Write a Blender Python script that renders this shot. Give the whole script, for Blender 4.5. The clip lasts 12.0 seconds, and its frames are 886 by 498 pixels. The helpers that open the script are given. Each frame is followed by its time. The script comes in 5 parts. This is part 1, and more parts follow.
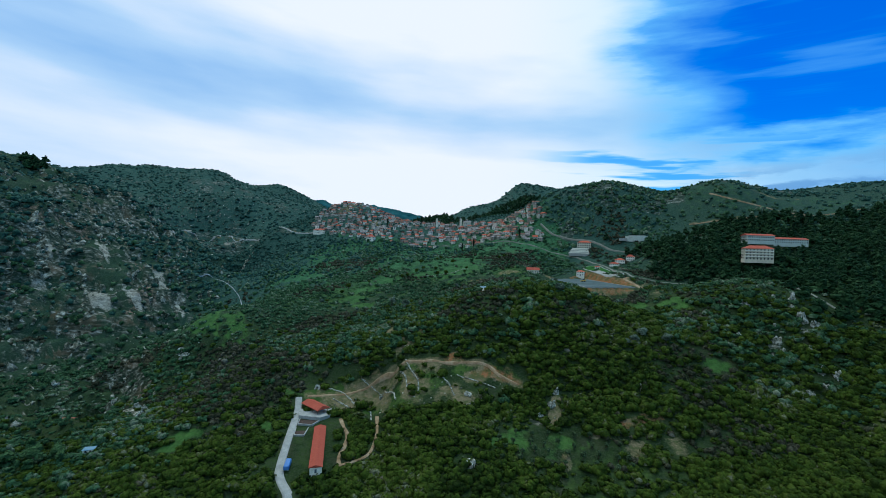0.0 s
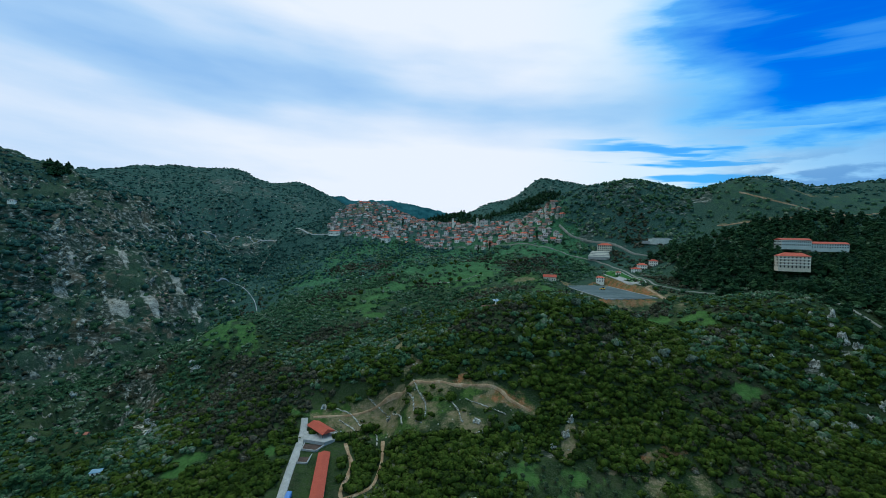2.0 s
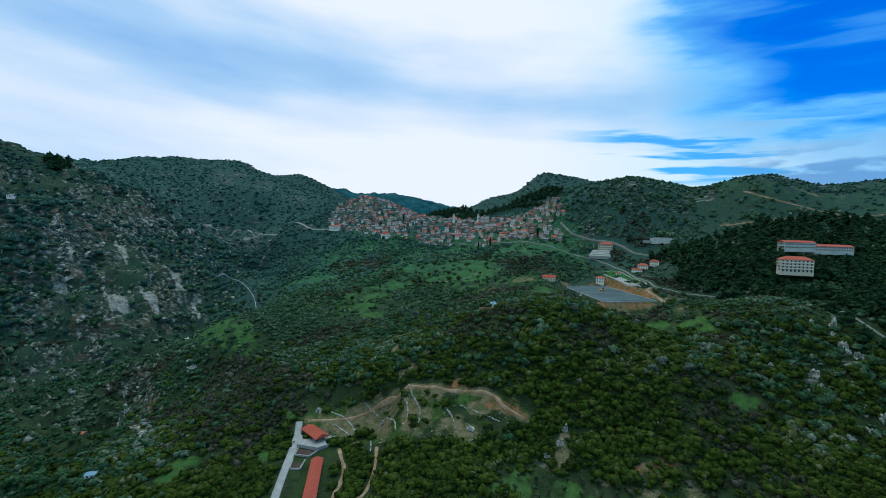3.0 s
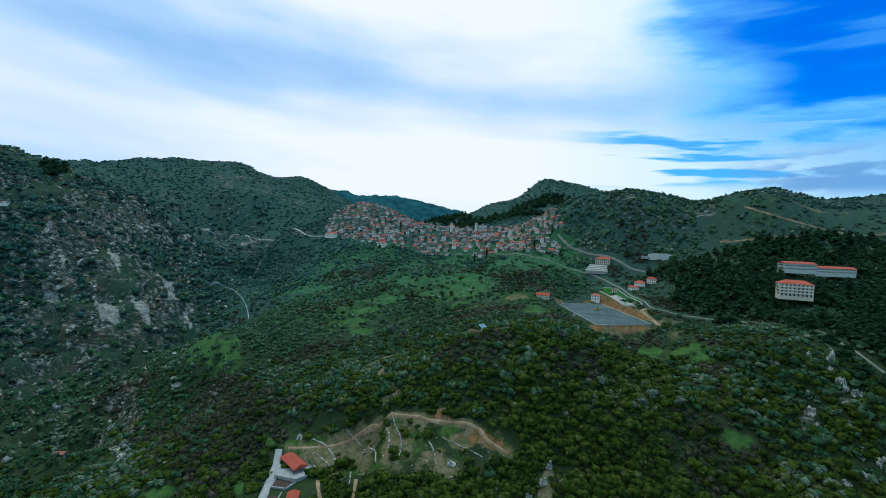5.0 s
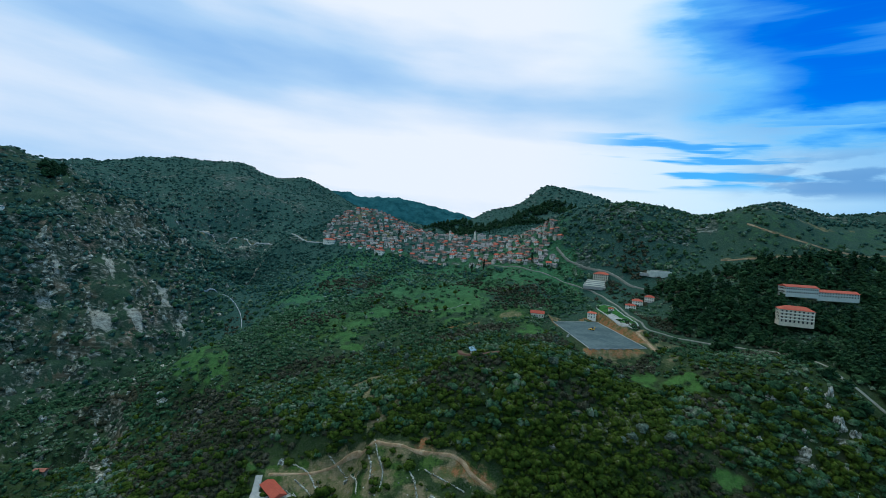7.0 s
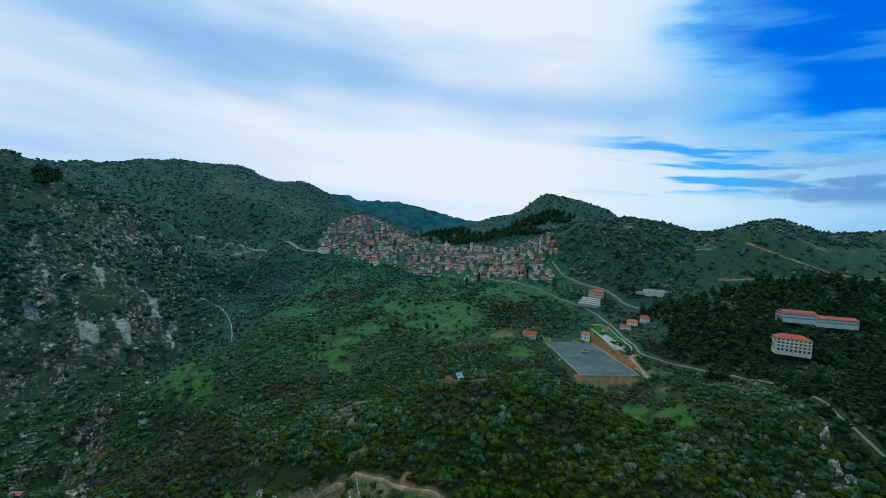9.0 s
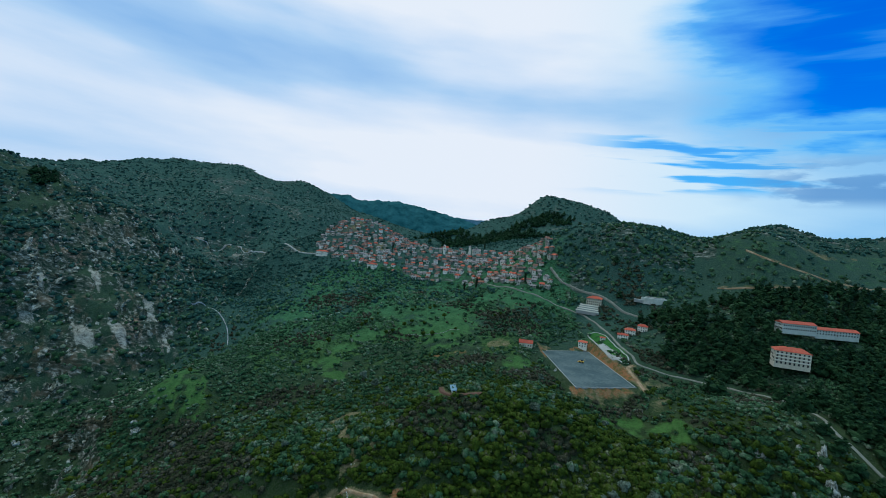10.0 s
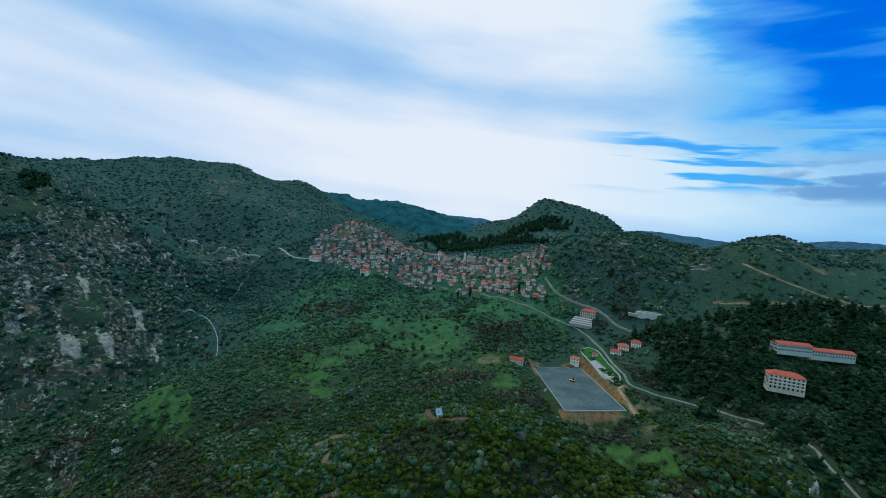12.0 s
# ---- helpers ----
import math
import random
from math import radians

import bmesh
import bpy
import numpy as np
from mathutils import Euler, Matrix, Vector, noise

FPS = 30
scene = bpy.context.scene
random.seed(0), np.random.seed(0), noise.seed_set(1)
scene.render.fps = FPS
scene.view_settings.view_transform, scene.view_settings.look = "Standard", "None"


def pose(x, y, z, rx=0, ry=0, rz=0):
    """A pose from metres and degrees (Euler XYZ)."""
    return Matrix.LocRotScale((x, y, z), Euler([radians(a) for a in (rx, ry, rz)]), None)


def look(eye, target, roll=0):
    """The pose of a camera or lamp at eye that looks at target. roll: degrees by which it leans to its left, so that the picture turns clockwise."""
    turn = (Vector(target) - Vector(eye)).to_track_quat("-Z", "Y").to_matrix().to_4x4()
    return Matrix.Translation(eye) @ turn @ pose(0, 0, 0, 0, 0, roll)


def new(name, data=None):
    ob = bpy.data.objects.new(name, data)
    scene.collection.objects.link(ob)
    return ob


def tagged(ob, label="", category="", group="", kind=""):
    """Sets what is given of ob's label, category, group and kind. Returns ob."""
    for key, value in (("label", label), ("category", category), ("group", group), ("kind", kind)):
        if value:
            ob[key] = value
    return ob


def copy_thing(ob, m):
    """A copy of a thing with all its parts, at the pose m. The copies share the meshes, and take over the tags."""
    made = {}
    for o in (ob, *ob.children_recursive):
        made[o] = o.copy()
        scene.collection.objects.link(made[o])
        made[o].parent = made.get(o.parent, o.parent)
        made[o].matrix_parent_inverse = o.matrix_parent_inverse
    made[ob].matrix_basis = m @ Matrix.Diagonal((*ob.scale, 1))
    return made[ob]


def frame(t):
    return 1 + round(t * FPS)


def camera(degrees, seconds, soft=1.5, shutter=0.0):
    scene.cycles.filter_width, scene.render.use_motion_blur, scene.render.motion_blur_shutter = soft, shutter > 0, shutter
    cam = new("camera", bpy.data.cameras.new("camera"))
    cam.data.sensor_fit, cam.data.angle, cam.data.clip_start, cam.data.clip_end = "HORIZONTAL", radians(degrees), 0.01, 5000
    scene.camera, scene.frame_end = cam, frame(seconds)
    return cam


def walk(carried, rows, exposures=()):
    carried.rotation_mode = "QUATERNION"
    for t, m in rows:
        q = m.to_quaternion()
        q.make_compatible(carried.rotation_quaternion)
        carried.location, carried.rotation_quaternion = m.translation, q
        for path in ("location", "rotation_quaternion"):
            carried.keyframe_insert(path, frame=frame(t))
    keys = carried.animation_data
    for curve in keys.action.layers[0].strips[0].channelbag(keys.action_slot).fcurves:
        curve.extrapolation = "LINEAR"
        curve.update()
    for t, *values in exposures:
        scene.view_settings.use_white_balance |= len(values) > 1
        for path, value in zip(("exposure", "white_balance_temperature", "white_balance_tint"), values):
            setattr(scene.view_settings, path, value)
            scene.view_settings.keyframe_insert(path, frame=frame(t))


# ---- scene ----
cam = camera(92.0, 12.0, soft=0.6)
PATH = [
    (0, (-0.61, -9.5, -7.83), (1.69, 90.4, -8.33), 1.6),
    (0.5, (1.75, -1.80, -5.45), (1.15, 98.20, -5.06), 1.27),
    (1, (3.72, 0.81, 0.21), (2.36, 100.79, 1.20), 0.86),
    (1.5, (6.34, 3.40, 6.09), (4.41, 103.38, 5.84), 1.01),
    (2, (8.89, 6.06, 11.36), (6.38, 105.99, 8.74), 1.14),
    (2.5, (11.35, 8.32, 16.46), (8.45, 108.18, 12.15), 1.35),
    (4.5, (23.59, 18.03, 35.97), (19.74, 117.83, 30.93), 2.01),
    (5, (26.72, 20.71, 40.75), (22.63, 120.51, 35.86), 2.22),
    (5.5, (29.57, 23.05, 45.30), (25.17, 122.84, 40.56), 2.35),
    (6, (32.41, 25.59, 50.06), (27.79, 125.37, 45.21), 2.62),
    (6.5, (35.17, 28.24, 54.80), (30.31, 128.00, 49.82), 2.89),
    (7, (37.63, 30.33, 59.51), (32.57, 130.07, 54.41), 3.20),
    (9, (47.27, 40.45, 79.30), (41.84, 140.18, 74.40), 3.98),
    (9.5, (49.82, 43.16, 84.54), (44.14, 142.87, 79.48), 4.15),
    (10, (52.35, 45.92, 90.17), (46.62, 145.61, 84.80), 4.29),
    (10.5, (54.34, 48.36, 95.59), (48.56, 148.02, 89.78), 4.66),
    (11, (56.44, 51.21, 101.46), (50.43, 150.84, 95.27), 4.53),
    (11.5, (59.27, 54.32, 106.47), (53.28, 153.95, 100.18), 4.54),
    (12, (61.49, 56.64, 111.85), (55.74, 156.27, 105.44), 4.69),
]
walk(cam, [(t, look(eye, target, roll)) for t, eye, target, roll in PATH], [(0, 0.06, 5750, 1.0), (2, 0.02, 5750, 1.0), (5, 0.12, 5750, 1.0), (7, 0.02, 5750, 1.0), (9, -0.05, 5750, 1.0), (12, -0.05, 5750, 1.0)])


# ---- sky and sun ----
SUN_AZIMUTH, SUN_ELEVATION = 12.0, 68.0        # degrees right of +y, and up: behind the bright cloud ahead


def node_tree(tree):
    """Short helpers to wire nodes in a tree."""
    nodes, links = tree.nodes, tree.links

    def add(kind, inputs=(), **settings):
        n = nodes.new(kind)
        for key, value in settings.items():
            setattr(n, key, value)
        for key, value in (inputs.items() if isinstance(inputs, dict) else enumerate(inputs)):
            if isinstance(value, bpy.types.NodeSocket):
                links.new(value, n.inputs[key])
            elif value is not None:
                n.inputs[key].default_value = value
        return n

    def maths(op, a, b=None, c=None):
        return add("ShaderNodeMath", [a, b, c], operation=op).outputs[0]

    def ramp(value, stops, mode="LINEAR"):
        n = add("ShaderNodeValToRGB", [value])
        n.color_ramp.interpolation = mode
        while len(n.color_ramp.elements) < len(stops):
            n.color_ramp.elements.new(0.5)
        for e, (pos, col) in zip(n.color_ramp.elements, stops):
            e.position, e.color = pos, (*col, 1) if isinstance(col, tuple) else (col, col, col, 1)
        return n.outputs[0]

    def mix(fac, a, b, mode="MIX"):
        n = add("ShaderNodeMix", data_type="RGBA", blend_type=mode)
        for key, value in ((0, fac), (6, a), (7, b)):
            if isinstance(value, bpy.types.NodeSocket):
                links.new(value, n.inputs[key])
            else:
                n.inputs[key].default_value = (*value, 1) if isinstance(value, tuple) else value
        return n.outputs[2]

    def noise(vector, scale, detail=4.0, rough=0.55, out=0):
        return add("ShaderNodeTexNoise", {"Vector": vector, "Scale": scale, "Detail": detail, "Roughness": rough}).outputs[out]

    return add, maths, ramp, mix, noise, links


def make_world():
    world = bpy.data.worlds.new("sky")
    scene.world = world
    world.use_nodes = True
    tree = world.node_tree
    tree.nodes.clear()
    add, maths, ramp, mix, noise, links = node_tree(tree)
    sky = add("ShaderNodeTexSky", sky_type="NISHITA", sun_disc=False, sun_elevation=radians(SUN_ELEVATION), sun_rotation=radians(SUN_AZIMUTH))
    blue = add("ShaderNodeHueSaturation", {"Saturation": 1.9, "Value": 0.10, "Color": sky.outputs[0]}).outputs[0]
    blue = mix(1.0, blue, (0.05, 0.76, 1.35), "MULTIPLY")

    def smooth_range(value, lo, hi, a=0.0, b=1.0):
        return add("ShaderNodeMapRange", [value, lo, hi, a, b], interpolation_type="SMOOTHSTEP").outputs[0]
    way = add("ShaderNodeSeparateXYZ", [add("ShaderNodeTexCoord").outputs["Generated"]])
    x, y, z = way.outputs
    az = maths("ARCTAN2", x, y)
    el = maths("ARCSINE", z)
    # long soft banks of cloud lying along the horizon, brightest ahead where the sun stands behind them
    tilt = maths("MULTIPLY_ADD", az, 0.05, el)
    bank = add("ShaderNodeCombineXYZ", [maths("MULTIPLY", az, 1.3), maths("MULTIPLY", tilt, 5.5), 3.1]).outputs[0]
    wisp = add("ShaderNodeCombineXYZ", [maths("MULTIPLY", az, 2.2), maths("MULTIPLY", tilt, 10.0), 7.7]).outputs[0]
    big, fine = noise(bank, 1.5, 3.0, 0.45), noise(wisp, 2.2, 5.0, 0.55)
    layer = ramp(maths("MULTIPLY", tilt, 1.6), [(0.0, 0.53), (0.07, 0.57), (0.14, 0.67), (0.25, 0.65), (0.36, 0.53), (0.46, 0.45), (0.60, 0.55), (0.80, 0.66)], "EASE")
    ahead = add("ShaderNodeMapRange", [maths("ABSOLUTE", maths("SUBTRACT", az, 0.08)), 0.1, 0.75, 0.14, 0.0], interpolation_type="SMOOTHSTEP").outputs[0]
    side = add("ShaderNodeMapRange", [az, 0.35, 0.75, 0.0, -0.12], interpolation_type="SMOOTHSTEP").outputs[0]
    ahead = maths("ADD", ahead, side)
    shade = maths("ADD", maths("MULTIPLY_ADD", maths("SUBTRACT", big, 0.5), 0.38, maths("MULTIPLY_ADD", maths("SUBTRACT", fine, 0.5), 0.16, layer)), ahead)
    cloud = ramp(shade, [(0.38, (0.30, 0.50, 0.82)), (0.52, (0.50, 0.66, 0.89)), (0.63, (0.75, 0.80, 0.93)), (0.74, (0.95, 0.91, 0.95))])
    cloud = mix(maths("MULTIPLY", smooth_range(az, 0.10, 0.65), 0.75), cloud, mix(1.0, cloud, (0.62, 0.90, 1.0), "MULTIPLY"))
    # the open blue: to the right of the cloud's edge and above the low white bank
    edge = maths("MULTIPLY_ADD", maths("SUBTRACT", fine, 0.5), 0.24, maths("MULTIPLY_ADD", maths("SUBTRACT", big, 0.5), 0.42, maths("MULTIPLY_ADD", el, 0.22, az)))
    height = maths("MULTIPLY_ADD", maths("SUBTRACT", fine, 0.5), 0.24, el)
    right = smooth_range(edge, 0.42, 0.74)
    above = smooth_range(height, 0.15, 0.27)
    back = smooth_range(maths("MULTIPLY_ADD", big, 1.6, maths("ABSOLUTE", az)), 2.2, 2.9, 1.0, 0.0)
    clear = maths("MULTIPLY", maths("MULTIPLY", right, above), back)
    # long thin gaps in the low bank, and faint wisps over the open blue
    streak = noise(add("ShaderNodeCombineXYZ", [maths("MULTIPLY", az, 1.6), maths("MULTIPLY", tilt, 17.0), 4.4]).outputs[0], 2.0, 4.0, 0.5)
    gap = maths("MULTIPLY", maths("MULTIPLY", smooth_range(streak, 0.51, 0.62), smooth_range(az, 0.16, 0.42)), maths("MULTIPLY", smooth_range(el, 0.09, 0.12), smooth_range(el, 0.20, 0.26, 1.0, 0.0)))
    clear = maths("MAXIMUM", clear, maths("MULTIPLY", maths("MULTIPLY", gap, back), 0.66))
    veil = maths("MULTIPLY", smooth_range(streak, 0.48, 0.74), 0.22)
    clear = maths("MULTIPLY", clear, maths("SUBTRACT", 1.0, maths("MULTIPLY", veil, smooth_range(el, 0.22, 0.34))))
    colour = mix(add("ShaderNodeMapRange", [clear, 0.0, 0.55]).outputs[0], cloud, (0.20, 0.56, 0.96))
    colour = mix(add("ShaderNodeMapRange", [clear, 0.35, 1.0]).outputs[0], colour, blue)
    # small dark clouds low on the right
    puff = noise(add("ShaderNodeCombineXYZ", [maths("MULTIPLY", az, 5.0), maths("MULTIPLY", el, 16.0), 1.3]).outputs[0], 1.5, 5.0, 0.55)
    low = maths("MULTIPLY", smooth_range(el, 0.12, 0.19, 1.0, 0.0), smooth_range(el, 0.075, 0.10))
    bank_right = maths("MULTIPLY", smooth_range(az, 0.50, 0.66), smooth_range(az, 1.0, 1.3, 1.0, 0.0))
    dark = maths("MULTIPLY", maths("MULTIPLY", smooth_range(puff, 0.40, 0.52), low), bank_right)
    colour = mix(maths("MULTIPLY", dark, 0.85), colour, (0.15, 0.33, 0.64))
    ground_side = add("ShaderNodeMapRange", [z, -0.10, -0.02]).outputs[0]
    colour = mix(ground_side, (0.03, 0.045, 0.035), colour)
    out = add("ShaderNodeBackground", [colour, 0.95])
    links.new(out.outputs[0], add("ShaderNodeOutputWorld").inputs[0])


make_world()
sun_data = bpy.data.lights.new("sun", "SUN")
sun_data.energy, sun_data.angle, sun_data.color = 1.6, radians(40), (1.0, 0.94, 0.80)
sun = new("sun", sun_data)
_a, _e = radians(SUN_AZIMUTH), radians(SUN_ELEVATION)
sun.matrix_world = look((0, 0, 300), (-300 * math.sin(_a) * math.cos(_e), -300 * math.cos(_a) * math.cos(_e), 300 - 300 * math.sin(_e)))


# ---- materials ----
def material(name, rough=0.9, specular=0.2):
    m = bpy.data.materials.new(name)
    m.use_nodes = True
    m.node_tree.nodes.clear()
    tools = node_tree(m.node_tree)
    shader = tools[0]("ShaderNodeBsdfPrincipled")
    shader.inputs["Roughness"].default_value = rough
    shader.inputs["Specular IOR Level"].default_value = specular
    tools[5].new(shader.outputs[0], tools[0]("ShaderNodeOutputMaterial").inputs[0])
    return m, shader, tools


def ground_material():
    m, shader, (add, maths, ramp, mix, noise, links) = material("ground", 0.95, 0.04)
    place = add("ShaderNodeNewGeometry").outputs["Position"]
    attr = {k: add("ShaderNodeAttribute", attribute_name=k).outputs["Fac"] for k in ("grass", "soil", "rock", "meadow", "heath", "red", "scree")}
    fine, mid, wide = noise(place, 0.85, 5.0, 0.65), noise(place, 0.11, 5.0, 0.6), noise(place, 0.02, 3.0)
    scrub = mix(ramp(mid, [(0.36, 0.0), (0.64, 1.0)]), (0.011, 0.026, 0.008), (0.034, 0.060, 0.018))
    scrub = mix(ramp(fine, [(0.46, 0.0), (0.64, 1.0)]), scrub, (0.042, 0.058, 0.032))
    scrub = mix(ramp(noise(place, 0.05, 5.0, 0.65), [(0.56, 0.0), (0.70, 0.5)]), scrub, (0.055, 0.056, 0.036))
    tuft = ramp(noise(place, 0.33, 3.0, 0.6), [(0.50, 0.0), (0.58, 1.0)])
    # distance haze painted into the scrub colour: bluer and paler far out
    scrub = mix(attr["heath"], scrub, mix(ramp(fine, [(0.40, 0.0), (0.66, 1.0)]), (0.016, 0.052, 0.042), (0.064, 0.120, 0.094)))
    grass = mix(ramp(mid, [(0.35, 0.0), (0.65, 1.0)]), (0.032, 0.062, 0.012), (0.062, 0.106, 0.022))
    grass = mix(ramp(fine, [(0.5, 0.0), (0.8, 0.7)]), grass, (0.050, 0.080, 0.042))
    lush = mix(ramp(mid, [(0.35, 0.0), (0.65, 1.0)]), (0.030, 0.090, 0.018), (0.060, 0.140, 0.032))
    grass = mix(attr["meadow"], grass, mix(ramp(fine, [(0.42, 0.0), (0.7, 0.75)]), lush, (0.078, 0.120, 0.046)))
    # the same painted haze over the grass, as a paler teal
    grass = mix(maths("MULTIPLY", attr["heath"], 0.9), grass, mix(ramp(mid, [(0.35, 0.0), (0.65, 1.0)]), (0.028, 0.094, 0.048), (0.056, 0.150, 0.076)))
    grass = mix(maths("MULTIPLY", tuft, maths("MULTIPLY_ADD", attr["meadow"], -0.6, 0.85)), grass, (0.012, 0.034, 0.011))
    soil = mix(ramp(maths("MULTIPLY_ADD", attr["red"], -0.32, mid), [(0.22, 0.0), (0.42, 1.0)]), (0.24, 0.105, 0.045), (0.150, 0.132, 0.076))
    soil = mix(ramp(fine, [(0.5, 0.0), (0.75, 1.0)]), soil, (0.25, 0.215, 0.13))
    soil = mix(ramp(noise(place, 0.24, 4.0, 0.7), [(0.44, 0.0), (0.60, 0.8)]), soil, (0.060, 0.085, 0.026))
    stretch = add("ShaderNodeMapping", {"Vector": place, "Rotation": (0.0, radians(38), radians(35)), "Scale": (0.32, 1.0, 1.1)}).outputs[0]
    strata, blot = noise(stretch, 0.20, 8.0, 0.72), noise(stretch, 0.03, 4.0)
    rock = ramp(strata, [(0.40, (0.012, 0.028, 0.016)), (0.48, (0.040, 0.052, 0.034)), (0.55, (0.14, 0.145, 0.110)), (0.64, (0.44, 0.45, 0.38))])
    rock = mix(ramp(blot, [(0.55, 0.0), (0.68, 0.6)]), rock, (0.17, 0.110, 0.062))
    # and over the rock, as a bluish grey
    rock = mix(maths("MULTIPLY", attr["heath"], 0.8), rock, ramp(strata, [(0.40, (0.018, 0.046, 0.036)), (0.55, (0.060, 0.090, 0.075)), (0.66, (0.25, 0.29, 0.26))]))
    rock = mix(maths("MULTIPLY", attr["red"], ramp(strata, [(0.44, 0.0), (0.62, 0.6)])), rock, (0.24, 0.120, 0.065))

    def mask(key, spread=0.55):
        edge = maths("MULTIPLY_ADD", maths("SUBTRACT", mid, 0.5), spread, maths("MULTIPLY_ADD", maths("SUBTRACT", fine, 0.5), 0.35, attr[key]))
        return ramp(edge, [(0.40, 0.0), (0.58, 1.0)])
    colour = mix(mask("grass"), scrub, grass)
    colour = mix(mask("rock", 1.1), colour, rock)
    colour = mix(mask("soil"), colour, soil)
    colour = mix(mask("scree", 0.8), colour, ramp(maths("MULTIPLY_ADD", maths("SUBTRACT", fine, 0.5), 0.6, strata), [(0.36, (0.09, 0.095, 0.075)), (0.62, (0.40, 0.41, 0.34))]))
    colour = mix(0.25, colour, mix(wide, (0.6, 0.7, 0.6), (1.2, 1.15, 1.1)), "MULTIPLY")
    bump = add("ShaderNodeBump", {"Strength": 0.8, "Distance": 0.8, "Height": maths("ADD", fine, maths("MULTIPLY", strata, 2.0))})
    for key, value in (("Base Color", colour), ("Normal", bump.outputs[0])):
        links.new(value, shader.inputs[key])
    return m


def leaf_material(name, stops, translucent=0.0):
    """Leaves, each clump of its own shade."""
    m, shader, (add, maths, ramp, mix, noise, links) = material(name, 0.8, 0.06)
    geometry = add("ShaderNodeNewGeometry")
    own = geometry.outputs["Random Per Island"]
    fleck, patch, crown = noise(geometry.outputs["Position"], 1.1, 4.0, 0.75), noise(geometry.outputs["Position"], 0.022, 4.0, 0.6), noise(geometry.outputs["Position"], 0.15, 3.0, 0.6)
    shade = maths("MULTIPLY_ADD", maths("SUBTRACT", patch, 0.5), 1.5, maths("MULTIPLY_ADD", maths("SUBTRACT", crown, 0.5), 1.7, maths("MULTIPLY_ADD", maths("SUBTRACT", own, 0.5), 0.42, 0.5)))
    colour = ramp(shade, stops)
    colour = mix(0.70, colour, mix(ramp(fleck, [(0.34, 0.0), (0.66, 1.0)]), (0.24, 0.28, 0.26), (1.50, 1.50, 1.45)), "MULTIPLY")
    links.new(colour, shader.inputs["Base Color"])
    bump = add("ShaderNodeBump", {"Strength": 1.0, "Distance": 0.7, "Height": fleck})
    links.new(bump.outputs[0], shader.inputs["Normal"])
    return m


def tinted(name, stops, scale=0.6, rough=0.9, specular=0.2, metal=0.0, per_object=False, grain=0.35, per_island=False):
    """A worn surface: colour by noise at two sizes and, where asked, a shade of its own for each object."""
    m, shader, (add, maths, ramp, mix, noise, links) = material(name, rough, specular)
    place = add("ShaderNodeTexCoord").outputs["Object"]
    big, small = noise(place, scale, 4.0), noise(place, scale * 7, 4.0, 0.65)
    value = maths("MULTIPLY_ADD", maths("SUBTRACT", small, 0.5), 0.5, big)
    if per_object or per_island:
        own = add("ShaderNodeNewGeometry").outputs["Random Per Island"] if per_island else add("ShaderNodeObjectInfo").outputs["Random"]
        value = maths("MULTIPLY_ADD", maths("SUBTRACT", value, 0.5), 0.25, own)
    colour = ramp(value, stops)
    colour = mix(grain, colour, mix(small, (0.5, 0.5, 0.5), (1.4, 1.4, 1.4)), "MULTIPLY")
    links.new(colour, shader.inputs["Base Color"])
    bump = add("ShaderNodeBump", {"Strength": 0.3, "Distance": 0.05, "Height": small})
    links.new(bump.outputs[0], shader.inputs["Normal"])
    shader.inputs["Metallic"].default_value = metal
    return m


def tile_material(name, dark, light):
    """Clay roof tiles in rows, seen from afar, with weathered patches."""
    m, shader, (add, maths, ramp, mix, noise, links) = material(name, 0.85, 0.2)
    place = add("ShaderNodeTexCoord").outputs["Object"]
    own = add("ShaderNodeObjectInfo").outputs["Random"]
    rows = add("ShaderNodeTexWave", {"Vector": place, "Scale": 1.2, "Distortion": 1.5, "Detail": 2.0}, bands_direction="X").outputs[1]
    wear, spot = noise(place, 0.35, 4.0), noise(place, 3.0, 3.0)
    value = maths("MULTIPLY_ADD", maths("SUBTRACT", own, 0.5), 0.7, maths("MULTIPLY_ADD", maths("SUBTRACT", spot, 0.5), 0.5, wear))
    colour = ramp(value, [(0.2, dark), (0.75, light)])
    colour = mix(0.35, colour, mix(rows, (0.55, 0.5, 0.5), (1.2, 1.2, 1.2)), "MULTIPLY")
    links.new(colour, shader.inputs["Base Color"])
    bump = add("ShaderNodeBump", {"Strength": 0.5, "Distance": 0.08, "Height": rows})
    links.new(bump.outputs[0], shader.inputs["Normal"])
    return m


def far_material(name, base, haze_glow):
    """Dull distant slopes with haze painted in: a bluish base and a faint blue emission."""
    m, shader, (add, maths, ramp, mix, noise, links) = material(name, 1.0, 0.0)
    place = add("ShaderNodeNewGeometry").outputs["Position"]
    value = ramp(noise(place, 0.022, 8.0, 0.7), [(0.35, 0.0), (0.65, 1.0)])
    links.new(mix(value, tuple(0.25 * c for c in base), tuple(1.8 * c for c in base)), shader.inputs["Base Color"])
    shader.inputs["Emission Color"].default_value = (*haze_glow, 1)
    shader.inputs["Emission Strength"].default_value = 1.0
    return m


